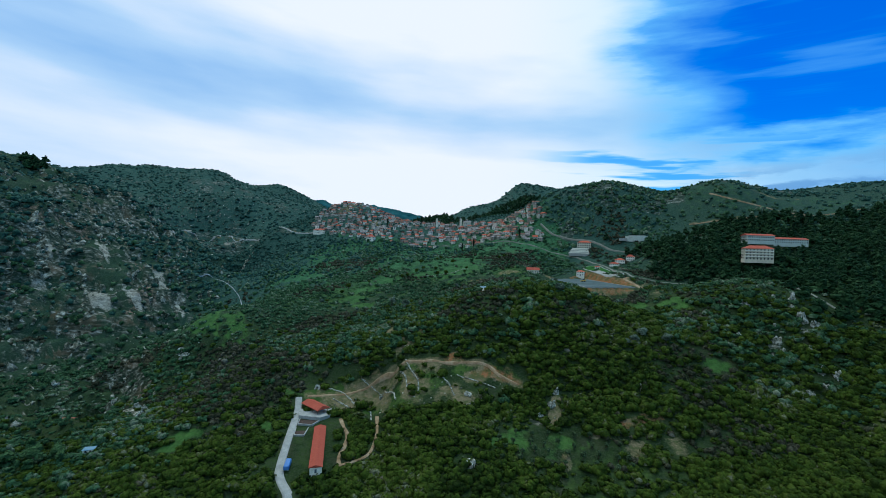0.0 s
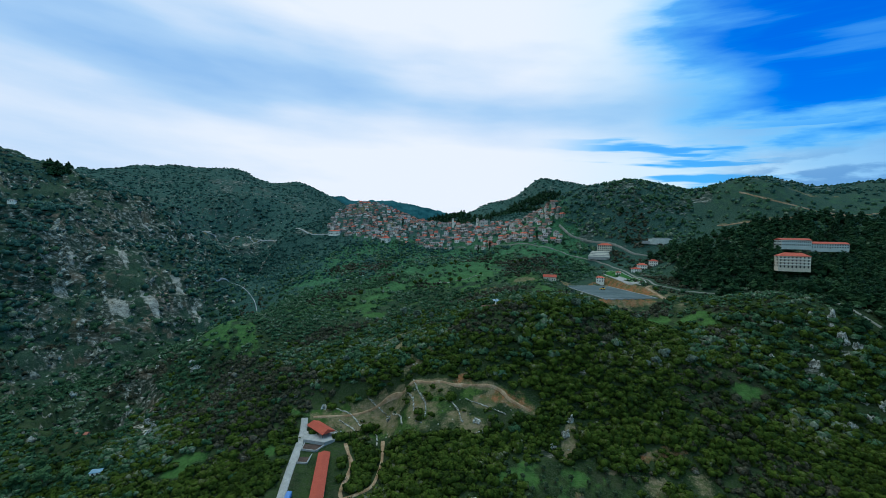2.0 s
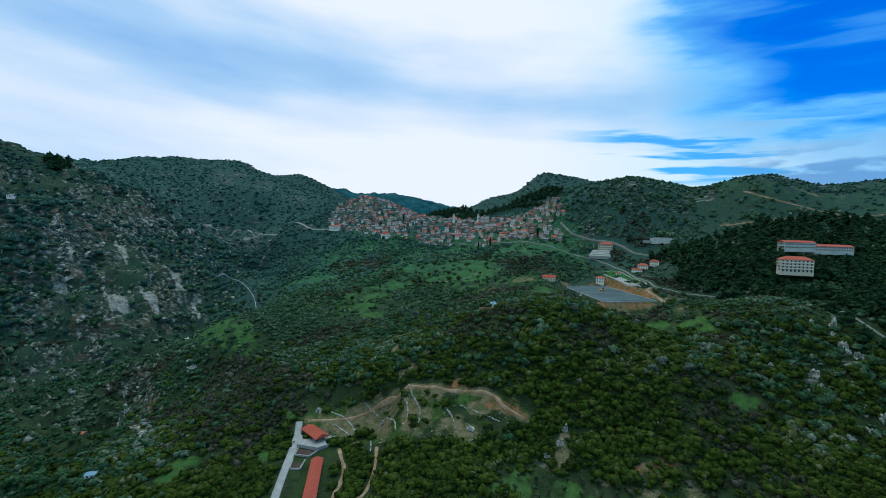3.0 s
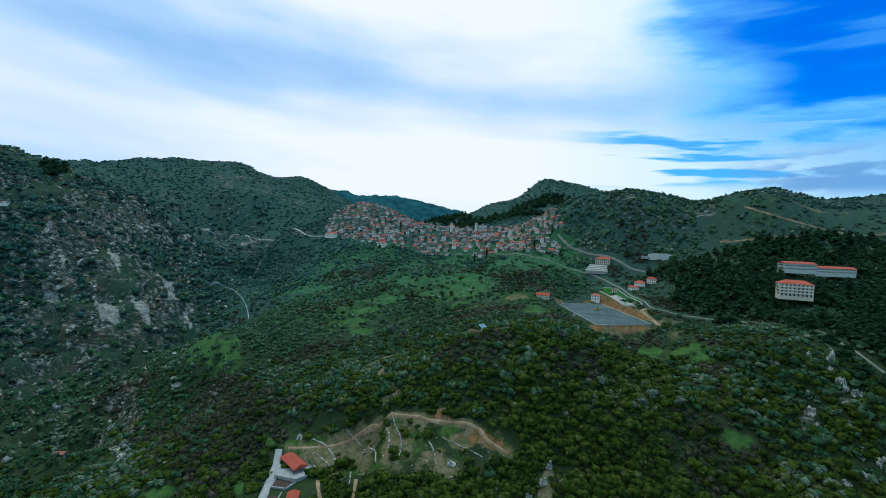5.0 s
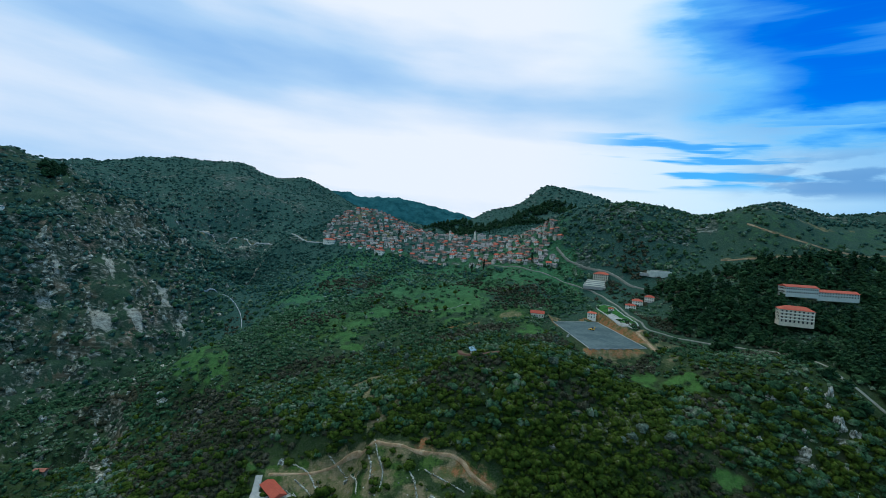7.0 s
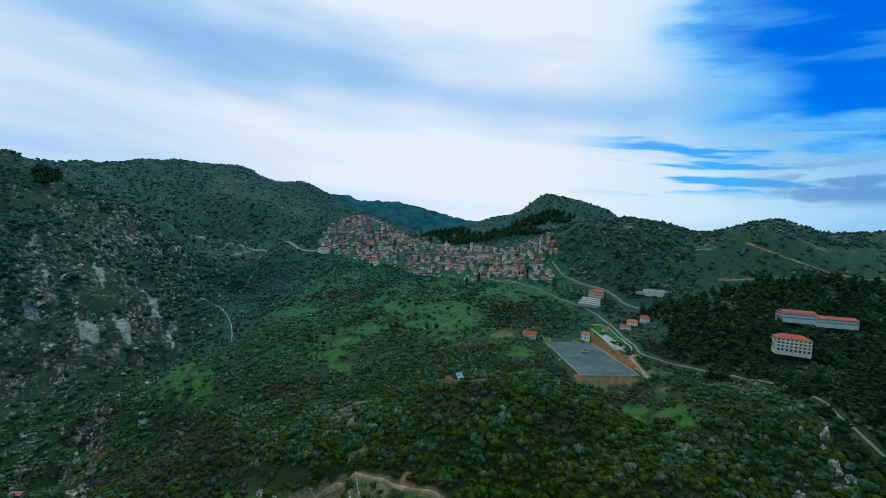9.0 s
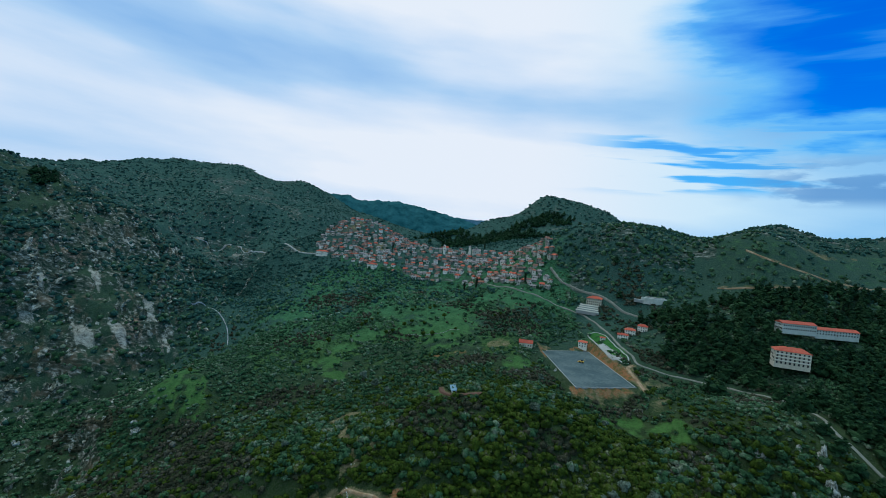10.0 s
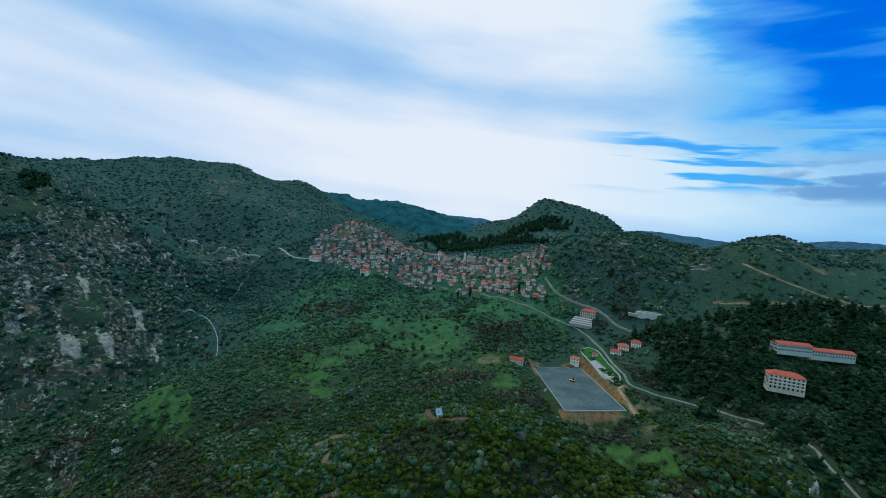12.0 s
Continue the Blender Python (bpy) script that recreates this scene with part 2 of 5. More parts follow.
# Slope colour, then the emission that stands in for lit air before it.
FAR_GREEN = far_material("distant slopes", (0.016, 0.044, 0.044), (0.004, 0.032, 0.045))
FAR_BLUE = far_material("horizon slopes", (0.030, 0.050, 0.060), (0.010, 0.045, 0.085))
GROUND = ground_material()
MAQUIS = leaf_material("evergreen leaves", [(0.05, (0.013, 0.027, 0.004)), (0.34, (0.027, 0.051, 0.006)), (0.60, (0.043, 0.074, 0.008)), (0.80, (0.062, 0.092, 0.013)), (0.92, (0.078, 0.092, 0.036)), (1.0, (0.14, 0.16, 0.10))])
# Some haze painted into the leaf colour: tealer and paler than the near evergreens.
HAZED_FIELD_SHRUB = leaf_material("field shrub leaves", [(0.1, (0.018, 0.047, 0.020)), (0.42, (0.034, 0.084, 0.036)), (0.68, (0.062, 0.122, 0.060)), (0.90, (0.15, 0.19, 0.13))])
# Distance haze painted into the leaf colour: bluer and flatter for far slopes.
HAZED_MOUNTAIN_SHRUB = leaf_material("blue-green juniper leaves", [(0.1, (0.015, 0.047, 0.037)), (0.45, (0.026, 0.074, 0.057)), (0.75, (0.044, 0.106, 0.080)), (0.95, (0.09, 0.15, 0.12))])
PALE_LEAF = leaf_material("pale spring leaves", [(0.1, (0.032, 0.075, 0.026)), (0.9, (0.085, 0.160, 0.065))])
PINE = leaf_material("pine needles", [(0.1, (0.008, 0.026, 0.012)), (0.5, (0.015, 0.044, 0.017)), (0.9, (0.030, 0.070, 0.026))])
CYPRESS = leaf_material("cypress leaves", [(0.1, (0.006, 0.016, 0.008)), (0.9, (0.016, 0.036, 0.014))])
GREY_TWIG = leaf_material("bare grey twigs", [(0.1, (0.05, 0.075, 0.050)), (0.9, (0.15, 0.20, 0.15))])
OLIVE = leaf_material("olive leaves", [(0.1, (0.030, 0.055, 0.022)), (0.9, (0.075, 0.115, 0.055))])
BARK = tinted("bark", [(0.3, (0.05, 0.035, 0.025)), (0.7, (0.12, 0.09, 0.065))], 1.5)
LIMESTONE = tinted("limestone", [(0.34, (0.06, 0.070, 0.048)), (0.47, (0.24, 0.26, 0.21)), (0.62, (0.52, 0.54, 0.47))], 0.45, grain=0.6)
GORGE_STONE = tinted("lichened limestone", [(0.34, (0.026, 0.038, 0.022)), (0.46, (0.11, 0.122, 0.085)), (0.57, (0.24, 0.25, 0.19)), (0.69, (0.48, 0.49, 0.40))], 0.16, grain=0.6)
BROWN_TWIG = leaf_material("leafless brown twigs", [(0.1, (0.020, 0.026, 0.014)), (0.5, (0.045, 0.052, 0.030)), (0.85, (0.085, 0.082, 0.055)), (1.0, (0.14, 0.15, 0.12))])
WALL_SHADES = [(0.0, (0.20, 0.20, 0.16)), (0.38, (0.34, 0.34, 0.27)), (0.60, (0.50, 0.50, 0.41)), (0.80, (0.72, 0.71, 0.60)), (1.0, (0.80, 0.79, 0.68))]
PLASTER = tinted("wall plaster and stone", WALL_SHADES, 0.5, per_object=True)
ISLAND_PLASTER = tinted("far wall plaster", WALL_SHADES, 0.5, per_island=True)
CREAM = tinted("cream render", [(0.3, (0.48, 0.46, 0.34)), (0.7, (0.62, 0.60, 0.45))], 0.3)
WHITE = tinted("white wash", [(0.3, (0.66, 0.66, 0.53)), (0.7, (0.82, 0.82, 0.69))], 0.4)
PALE = tinted("pale blue-grey paint", [(0.3, (0.38, 0.44, 0.38)), (0.7, (0.52, 0.58, 0.51))], 0.3)
TILES = tile_material("clay tiles", (0.12, 0.090, 0.070), (0.31, 0.125, 0.080))
NEW_TILES = tile_material("bright clay tiles", (0.33, 0.072, 0.042), (0.47, 0.120, 0.066))
STONE_ROOF = tinted("grey slabs", [(0.3, (0.16, 0.15, 0.14)), (0.7, (0.30, 0.28, 0.26))], 0.8)
PANE = tinted("dark window glass", [(0.3, (0.015, 0.018, 0.022)), (0.7, (0.03, 0.035, 0.04))], 1.0, 0.15, 0.5)
SHUTTER = tinted("painted wood", [(0.0, (0.10, 0.05, 0.03)), (0.5, (0.06, 0.10, 0.12)), (1.0, (0.40, 0.38, 0.34))], 1.0, per_object=True)
TARMAC = tinted("new tarmac", [(0.35, (0.046, 0.078, 0.080)), (0.5, (0.062, 0.098, 0.098)), (0.65, (0.092, 0.130, 0.126))], 0.05, 0.9, grain=0.25)
ROAD = tinted("worn road", [(0.3, (0.12, 0.13, 0.105)), (0.7, (0.20, 0.215, 0.175))], 0.15)
CONCRETE = tinted("pale concrete", [(0.3, (0.23, 0.25, 0.23)), (0.7, (0.34, 0.36, 0.33))], 0.25)
DIRT = tinted("dirt track", [(0.3, (0.15, 0.10, 0.050)), (0.5, (0.25, 0.18, 0.10)), (0.7, (0.34, 0.28, 0.18))], 0.2, grain=0.5)
RED_DIRT = tinted("red earth", [(0.3, (0.075, 0.045, 0.030)), (0.7, (0.12, 0.070, 0.045))], 0.3, grain=0.5)
STEEL = tinted("galvanised sheet", [(0.3, (0.10, 0.21, 0.28)), (0.7, (0.16, 0.29, 0.37))], 0.6, 0.6, 0.3, 0.0)
BLUE = tinted("blue paint", [(0.3, (0.05, 0.15, 0.38)), (0.7, (0.08, 0.22, 0.50))], 0.8, 0.5, 0.4)
YELLOW = tinted("yellow paint", [(0.3, (0.55, 0.33, 0.03)), (0.7, (0.65, 0.42, 0.05))], 1.0, 0.5, 0.4)
RUBBER = tinted("black rubber", [(0.3, (0.015, 0.015, 0.015)), (0.7, (0.03, 0.03, 0.03))], 2.0)
CAR_PAINT = tinted("car paint", [(0.0, (0.03, 0.03, 0.035)), (0.3, (0.30, 0.31, 0.32)), (0.55, (0.65, 0.65, 0.65)), (0.85, (0.60, 0.60, 0.62)), (1.0, (0.30, 0.03, 0.02))], 0.5, 0.3, 0.5, per_object=True, grain=0.05)
WATER = tinted("running water", [(0.35, (0.10, 0.14, 0.15)), (0.5, (0.17, 0.21, 0.22)), (0.65, (0.40, 0.45, 0.45))], 0.5, 0.2, 0.5)
LAWN = tinted("mown grass", [(0.3, (0.022, 0.085, 0.020)), (0.7, (0.045, 0.135, 0.030))], 0.2, 0.95, 0.05, grain=0.5)
EARTH = tinted("garden earth", [(0.3, (0.035, 0.026, 0.020)), (0.7, (0.075, 0.055, 0.042))], 0.6)


# Ground cover in the plan: x, y, half length, half width, turn in degrees.
MEADOWS = [(23, 592, 59, 45, -50), (-62, 587, 19, 12, -30), (-74, 579, 22, 12, -8), (-90, 554, 20, 10, 6), (-94, 518, 22, 17, 47),
           (-77, 493, 23, 14, 16), (-190, 670, 38, 13, -13), (-248, 486, 64, 16, -40), (-254, 454, 36, 9, -31), (208, 386, 36, 15, -18)]
SMALL_MEADOWS = [(225, 368, 12, 9, -14), (109, 480, 22, 13, 47), (-181, 882, 22, 14, -22), (35, 409, 13, 7, -74), (-58, 664, 25, 12, -65),
                 (19, 628, 41, 22, -19), (87, 673, 25, 14, 8), (215, 304, 14, 6, -8), (-67, 318, 19, 15, -44), (-20, 312, 22, 12, -10), (-109, 284, 20, 6, -69), (66, 251, 30, 11, 6), (-172, 283, 17, 14, 20),
                 (-97, 328, 19, 7, -7), (145, 666, 38, 16, 28), (226, 552, 38, 9, -76)]
ROCKY_HILLS = [(300, 715, 105, 65, 0), (480, 740, 120, 60, 0), (640, 780, 140, 80, 0), (330, 1260, 130, 70, 0)]
OPEN_HILLS = [(470, 640, 95, 42, -8), (580, 650, 90, 50, 0), (420, 690, 45, 40, 0), (-740, 850, 144, 40, -60), (104, 229, 38, 20, 3), (600, 760, 50, 26, 0)]
SOILS = [(-36, 386, 18, 5, -65), (112, 262, 10, 4, 20), (128, 248, 9, 7, 0), (84, 275, 5, 14, -20), (-43, 407, 12, 6, 10), (-12, 366, 15, 6, 60), (-27, 356, 12, 4, 80), (-76, 345, 14, 4, 0), (58, 306, 13, 7, -10), (18, 325, 9, 4, -10), (-44, 326, 6, 11, 0), (-34, 318, 5, 10, 10), (-5, 309, 7, 4, 0), (32, 303, 10, 5, 0),
         (55, 513, 30, 10, 5), (57, 393, 19, 3, -14), (244, 458, 19, 13, 24), (110, 628, 26, 7, 26)]
SMALL_SOILS = [(140, 267, 17, 4, 5), (152, 250, 8, 9, 54), (548, 671, 68, 12, 11), (188, 429, 38, 9, 16), (226, 416, 16, 12, 56), (100, 529, 20, 12, 37),
               (80, 236, 10, 3, 70), (-96, 331, 13, 4, -10)]
ROCK_FACES = [(-466, 592, 34, 10, -41), (-410, 626, 55, 32, -43), (-548, 625, 45, 26, -81), (-554, 682, 39, 17, 81), (-548, 760, 100, 28, -57), (-481, 610, 38, 25, 70),
              (-502, 568, 32, 22, 59), (-458, 954, 110, 26, -11), (-361, 534, 87, 17, -40), (262, 312, 12, 6, 51)]
SMALL_ROCKS = [(290, 318, 10, 6, 45), (276, 284, 13, 7, -2), (-461, 1002, 97, 29, 9), (-283, 412, 102, 9, -47), (-245, 349, 46, 9, -46), (-336, 928, 44, 9, -5),
               (23, 232, 13, 7, 30), (78, 270, 12, 5, 10), (33, 285, 10, 3, 45), (101, 318, 8, 3, 0), (247, 460, 13, 5, -62), (-420, 427, 18, 5, 20), (-382, 441, 14, 4, 0), (-258, 330, 20, 5, 50), (-232, 343, 18, 4, -60), (-725, 1421, 174, 87, -30), (-551, 1305, 160, 72, -20)]
SCREE = [(-466, 593, 30, 9, -23), (-554, 769, 22, 7, 30), (-466, 762, 22, 5, -6), (-604, 1078, 25, 7, 27), (-490, 1020, 22, 8, -3), (-400, 982, 70, 6, -44), (-378, 641, 17, 6, -31), (-427, 608, 24, 7, -13), (-398, 622, 14, 6, -6),
         (-504, 658, 29, 7, -28), (-422, 662, 25, 6, -30), (-551, 616, 10, 7, 14), (-514, 836, 16, 8, 75), (-534, 583, 21, 7, -3)]
BROWN_SCRUB = [(-150, 350, 64, 46, -40), (-185, 410, 30, 16, 0), (-320, 455, 40, 14, 0), (52, 486, 42, 14, 5), (-150, 720, 60, 26, -10), (110, 610, 36, 24, 20), (250, 500, 26, 50, 10), (-110, 460, 34, 14, 20), (120, 345, 20, 12, 0), (190, 250, 30, 14, 0)]
TERRACES = [(-104, 332), (-72, 341), (-47, 343), (-28, 342), (14, 319), (42, 315), (68, 303), (44, 288), (26, 279), (-3, 285), (-30, 291), (-60, 302)]
PINES = [(362, 478, 75, 49, 15), (406, 609, 130, 49, -28), (478, 493, 116, 87, 40), (413, 392, 72, 55, 60), (312, 580, 44, 38, 0), (609, 478, 130, 87, 60), (345, 405, 34, 26, -40), (360, 362, 44, 40, 0), (325, 440, 30, 16, -30), (308, 520, 30, 40, 0)]
FAR_PINES = [(87, 1146, 109, 46, 12), (246, 1218, 80, 35, -5), (160, 1044, 87, 20, 0), (-44, 1204, 87, 38, -10), (-754, 812, 65, 17, -55)]
VILLAGE = [(-262, 925), (-239, 896), (-130, 856), (-38, 815), (41, 800), (88, 742), (146, 699), (182, 700), (198, 722), (192, 778), (196, 812),
           (145, 887), (67, 919), (-29, 950), (-102, 1000), (-188, 1038), (-244, 1018), (-268, 957)]

# Roads and tracks in the plan.
VALLEY_ROAD = [(331, 331), (325, 362), (332, 383), (329, 402), (318, 428), (305, 451), (287, 470), (270, 478), (250, 483), (236, 492), (237, 510), (236, 530), (235, 563), (233, 590), (229, 618), (217, 645), (200, 659), (177, 671),
               (146, 684), (129, 692), (106, 715), (88, 747)]
UPPER_ROAD = [(281, 603), (263, 626), (254, 644), (242, 662), (229, 676), (209, 698), (197, 711), (187, 735)]
MOUNTAIN_ROAD = [(-651, 1014), (-620, 1060), (-547, 1076), (-482, 1037), (-427, 1030), (-380, 985), (-314, 928), (-280, 914), (-248, 908), (-203, 928)]
HILL_TRACK = [(381, 622), (405, 608), (448, 594), (508, 592), (543, 594), (624, 600)]
HILL_TRACK_2 = [(432, 655), (443, 638), (464, 620), (499, 606), (543, 594)]
KNOLL_TRACK = [(-96, 328), (-70, 331), (-54, 335), (-33, 339), (-6, 329), (16, 319), (41, 313), (51, 304), (64, 297)]
FARM_ROAD = [(-102, 326), (-99, 315), (-95, 292), (-92, 272), (-88, 249), (-84, 234), (-72, 216)]
GOAT_PATH = [(-64, 300), (-58, 286), (-55, 279), (-54, 266), (-55, 254), (-52, 243)]
GOAT_PATH_2 = [(-38, 302), (-36, 288), (-35, 276), (-37, 258), (-44, 250), (-52, 245)]
LOT_TRACK = [(230, 488), (223, 483), (223, 468), (224, 453), (224, 440)]
STREAM = [(-392, 716), (-380, 721), (-357, 724), (-330, 704), (-312, 685), (-296, 661), (-285, 640)]
HUT_TRACK = [(38, 420), (41, 406), (48, 394), (61, 389), (75, 387)]
PARK_PATH = [(210, 583), (212, 562), (214, 542), (217, 517), (222, 494), (227, 493), (231, 508), (231, 536), (228, 571), (222, 588), (210, 583)]
PARK_INNER = [(213, 550), (215, 523), (217, 505), (223, 500), (225, 508), (224, 533), (219, 553), (213, 550)]


def patches(x, y, rows, soft=0.35):
    """1 inside any of the turned ellipses, falling to 0 at their rims."""
    best = np.zeros(np.shape(x))
    ragged = 0.36 * fractal(x, y, 24, 131, 5) + 0.34 * fractal(x, y, 8, 137, 3)
    for cx, cy, a, b, turn in rows:
        c, s = math.cos(radians(turn)), math.sin(radians(turn))
        u, v = ((x - cx) * c + (y - cy) * s) / a, ((y - cy) * c - (x - cx) * s) / b
        best = np.maximum(best, 1 - step(1 - soft, 1 + soft, np.hypot(u, v) + ragged))
    return best


def near_line(x, y, line, inner, outer):
    """1 within inner metres of a polyline, 0 beyond outer."""
    best = np.full(np.shape(x), 1e9)
    for (ax, ay), (bx, by) in zip(line, line[1:]):
        dx, dy = bx - ax, by - ay
        k = np.clip(((x - ax) * dx + (y - ay) * dy) / (dx * dx + dy * dy), 0, 1)
        best = np.minimum(best, np.hypot(x - ax - k * dx, y - ay - k * dy))
    return 1 - step(inner, outer, best)


def in_polygon(x, y, ring):
    inside = np.zeros(np.shape(x), bool)
    for (ax, ay), (bx, by) in zip(ring, ring[1:] + ring[:1]):
        cross = (ay > y) != (by > y)
        inside ^= cross & (x < (bx - ax) * (y - ay) / ((by - ay) or 1e-9) + ax)
    return inside


def ways(x, y):
    """Where roads, tracks and level places keep plants away."""
    best = np.maximum(near_line(x, y, VALLEY_ROAD, 7, 10), near_line(x, y, UPPER_ROAD, 6, 8.5))
    for line, inner in ((MOUNTAIN_ROAD, 5), (HILL_TRACK, 3.5), (HILL_TRACK_2, 3.5), (KNOLL_TRACK, 4), (FARM_ROAD, 4), (GOAT_PATH, 2.3), (GOAT_PATH_2, 2.3), (LOT_TRACK, 3.5), (HUT_TRACK, 3.6), (STREAM, 3)):
        best = np.maximum(best, near_line(x, y, line, inner, inner + 2))
    return np.maximum(best, np.maximum(in_quad(x, y, LOT, 7.0), step(0.15, 0.35, in_quad(x, y, LOT, 15.0))))


def ground_cover(x, y):
    """Where grass, bare soil and rock lie, and how strong the painted haze is, 0..1."""
    slope = np.hypot(ground(x + 4, y) - ground(x - 4, y), ground(x, y + 4) - ground(x, y - 4)) / 8
    rough = rockiness(x, y)
    r = np.hypot(x, y)
    blotch = fractal(x, y, 38, 71, 4)
    rock = np.clip(rough * (-0.04 + 0.62 * step(0.55, 1.15, slope) + 0.26 * blotch), 0, 1)
    rock = np.maximum(rock, np.maximum(patches(x, y, ROCK_FACES), patches(x, y, SMALL_ROCKS)) * (0.50 + 0.28 * blotch))
    bare = np.maximum(step(0.76, 0.97, ribs(x, y)), 0.85 * step(0.82, 0.97, small_ribs(x, y)))
    rock = np.maximum(rock, rough * step(430, 560, r) * (1 - step(950, 1150, r)) * bare * (0.72 + 0.38 * blotch))
    rock = np.maximum(rock, step(870, 1160, r) * (0.26 + 0.24 * blotch))
    rock = np.maximum(rock, patches(x, y, ROCKY_HILLS) * (0.40 + 0.35 * blotch))
    fields = field_area(x, y)
    grass = np.clip(fields * (0.55 + 0.30 * blotch) + 0.16 + 0.15 * blotch, 0, 1) * (1 - rough)
    meadow = np.maximum(patches(x, y, MEADOWS), patches(x, y, SMALL_MEADOWS))
    grass = np.maximum(grass, meadow * (0.58 + 0.30 * fractal(x, y, 12, 141, 4)))
    grass = np.maximum(grass, patches(x, y, OPEN_HILLS) * 0.42)
    soil = np.maximum(patches(x, y, SOILS), patches(x, y, SMALL_SOILS)) * (0.50 + 0.34 * blotch)
    bank = in_quad(x, y, LOT, 13.0) * step(0.2, 0.45, slope)
    for line, inner in ((HILL_TRACK, 1.2), (HILL_TRACK_2, 0.8), (KNOLL_TRACK, 1.8), (LOT_TRACK, 3), (HUT_TRACK, 1.5), (MOUNTAIN_ROAD, 1.5)):
        soil = np.maximum(soil, 0.6 * near_line(x, y, line, inner, inner + 4))
    soil = np.maximum(soil, bank)
    red = np.maximum(bank, patches(x, y, [(58, 307, 13, 8, 0), (142, 266, 20, 6, 9), (55, 513, 30, 9, 5), (17, 323, 10, 4, -20), (-590, 639, 12, 9, 0), (-556, 665, 20, 8, 20), (-421, 632, 20, 10, -40), (-410, 593, 12, 12, 0)]))
    knoll = in_polygon(x, y, TERRACES)
    grain = fractal(x, y, 11, 181, 4)
    grass = np.where(knoll, 0.44 + 0.4 * grain, grass)
    soil = np.where(knoll, np.maximum(soil, 0.44 - 0.34 * fractal(x, y, 14, 187, 4)), soil)
    rock = np.where(knoll, np.maximum(rock, 0.20 - 0.25 * grain), rock)
    meadow = np.where(knoll, 0.25, meadow)
    town = in_polygon(x, y, VILLAGE)
    soil = np.where(town, 0.18 + 0.3 * blotch, soil)
    rock = np.where(town, 0.30 + 0.3 * blotch, rock)
    steep = step(0.75, 1.3, slope) * rough
    soil = np.maximum(soil, 0.52 * steep * step(0.35, 0.8, fractal(x, y, 30, 171, 4)))
    # painted haze: grows from 420 to 760 m out, weaker right and in the gorge
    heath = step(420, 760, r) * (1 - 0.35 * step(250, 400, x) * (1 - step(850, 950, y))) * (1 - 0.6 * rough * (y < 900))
    return {"grass": grass, "soil": soil, "rock": rock, "meadow": meadow, "heath": heath, "red": red, "scree": patches(x, y, SCREE, 0.5) * (0.62 + 0.3 * blotch)}


def lattice(ix, iy, seed):
    """Random values in 0..1 on a whole-number lattice."""
    h = (ix.astype(np.int64) * 374761393 + iy.astype(np.int64) * 668265263 + seed * 1442695041) & 0x7FFFFFFF
    h = ((h ^ (h >> 13)) * 1274126177) & 0x7FFFFFFF
    h = ((h ^ (h >> 16)) * 668265263) & 0x7FFFFFFF
    return (h & 0xFFFF) / 65535.0


def value_noise(x, y, size, seed):
    """Smooth noise in -1..1 with features of that size in metres."""
    u, v = np.asarray(x, float) / size + seed * 17.3, np.asarray(y, float) / size + seed * 5.7
    i, j = np.floor(u), np.floor(v)
    a, b = u - i, v - j
    a, b = a * a * (3 - 2 * a), b * b * (3 - 2 * b)
    n00, n10 = lattice(i, j, seed), lattice(i + 1, j, seed)
    n01, n11 = lattice(i, j + 1, seed), lattice(i + 1, j + 1, seed)
    return 2 * ((n00 * (1 - a) + n10 * a) * (1 - b) + (n01 * (1 - a) + n11 * a) * b) - 1


def fractal(x, y, size, seed, octaves=4):
    total, gain = 0.0, 1.0
    for k in range(octaves):
        total = total + gain * value_noise(x, y, size / 2 ** k, seed + k)
        gain *= 0.5
    return total


def step(lo, hi, v):
    s = np.clip((v - lo) / (hi - lo), 0, 1)
    return s * s * (3 - 2 * s)


# Hills and hollows of the ground: x, y, radius, height.
LEFT_MASSIF = [(-435, 1232, 348, -29), (-740, 624, 188, 59), (-870, 1668, 348, 117), (-1000, 884, 188, 72), (-1305, 1450, 348, 9), (-652, -72, 348, 17), (-870, 1276, 188, -45), (-1131, 1146, 188, 26), (-1522, 1668, 348, 68), (-652, 1798, 109, 22), (-566, 1102, 109, 3), (-435, 2102, 348, -13), (-826, 754, 109, 30), (-609, 362, 188, 28), (-740, 1711, 109, -25), (-392, 1276, 109, 36), (-740, 1276, 188, 23), (-594, 812, 65, 36), (-1522, 798, 609, 45), (-914, 1015, 109, 13)]
VILLAGE_HILL = [(304, 884, 188, 42), (392, 754, 109, -4), (-218, 754, 188, -30), (-44, 928, 109, 25), (218, 696, 65, -20), (218, 812, 65, 30), (392, 928, 65, 39), (130, 928, 109, 4), (130, 754, 109, 9), (-14, 812, 65, -12)]
PEAK_HILL = [(304, 1276, 188, 110), (0, 2102, 348, -103), (-218, 1015, 109, 57), (304, 1102, 109, 12), (435, 1668, 188, 74), (-218, 1189, 109, -46), (44, 1276, 109, 48), (-87, 1798, 188, -51), (-87, 1276, 188, -67), (-44, 1102, 109, -10), (450, 1276, 65, 61), (174, 1537, 188, 16), (392, 1189, 109, -13), (276, 1392, 65, 58), (130, 1363, 109, 38), (130, 1015, 109, 25), (392, 1363, 109, 55), (-44, 1189, 109, 55), (-130, 1102, 109, 32)]
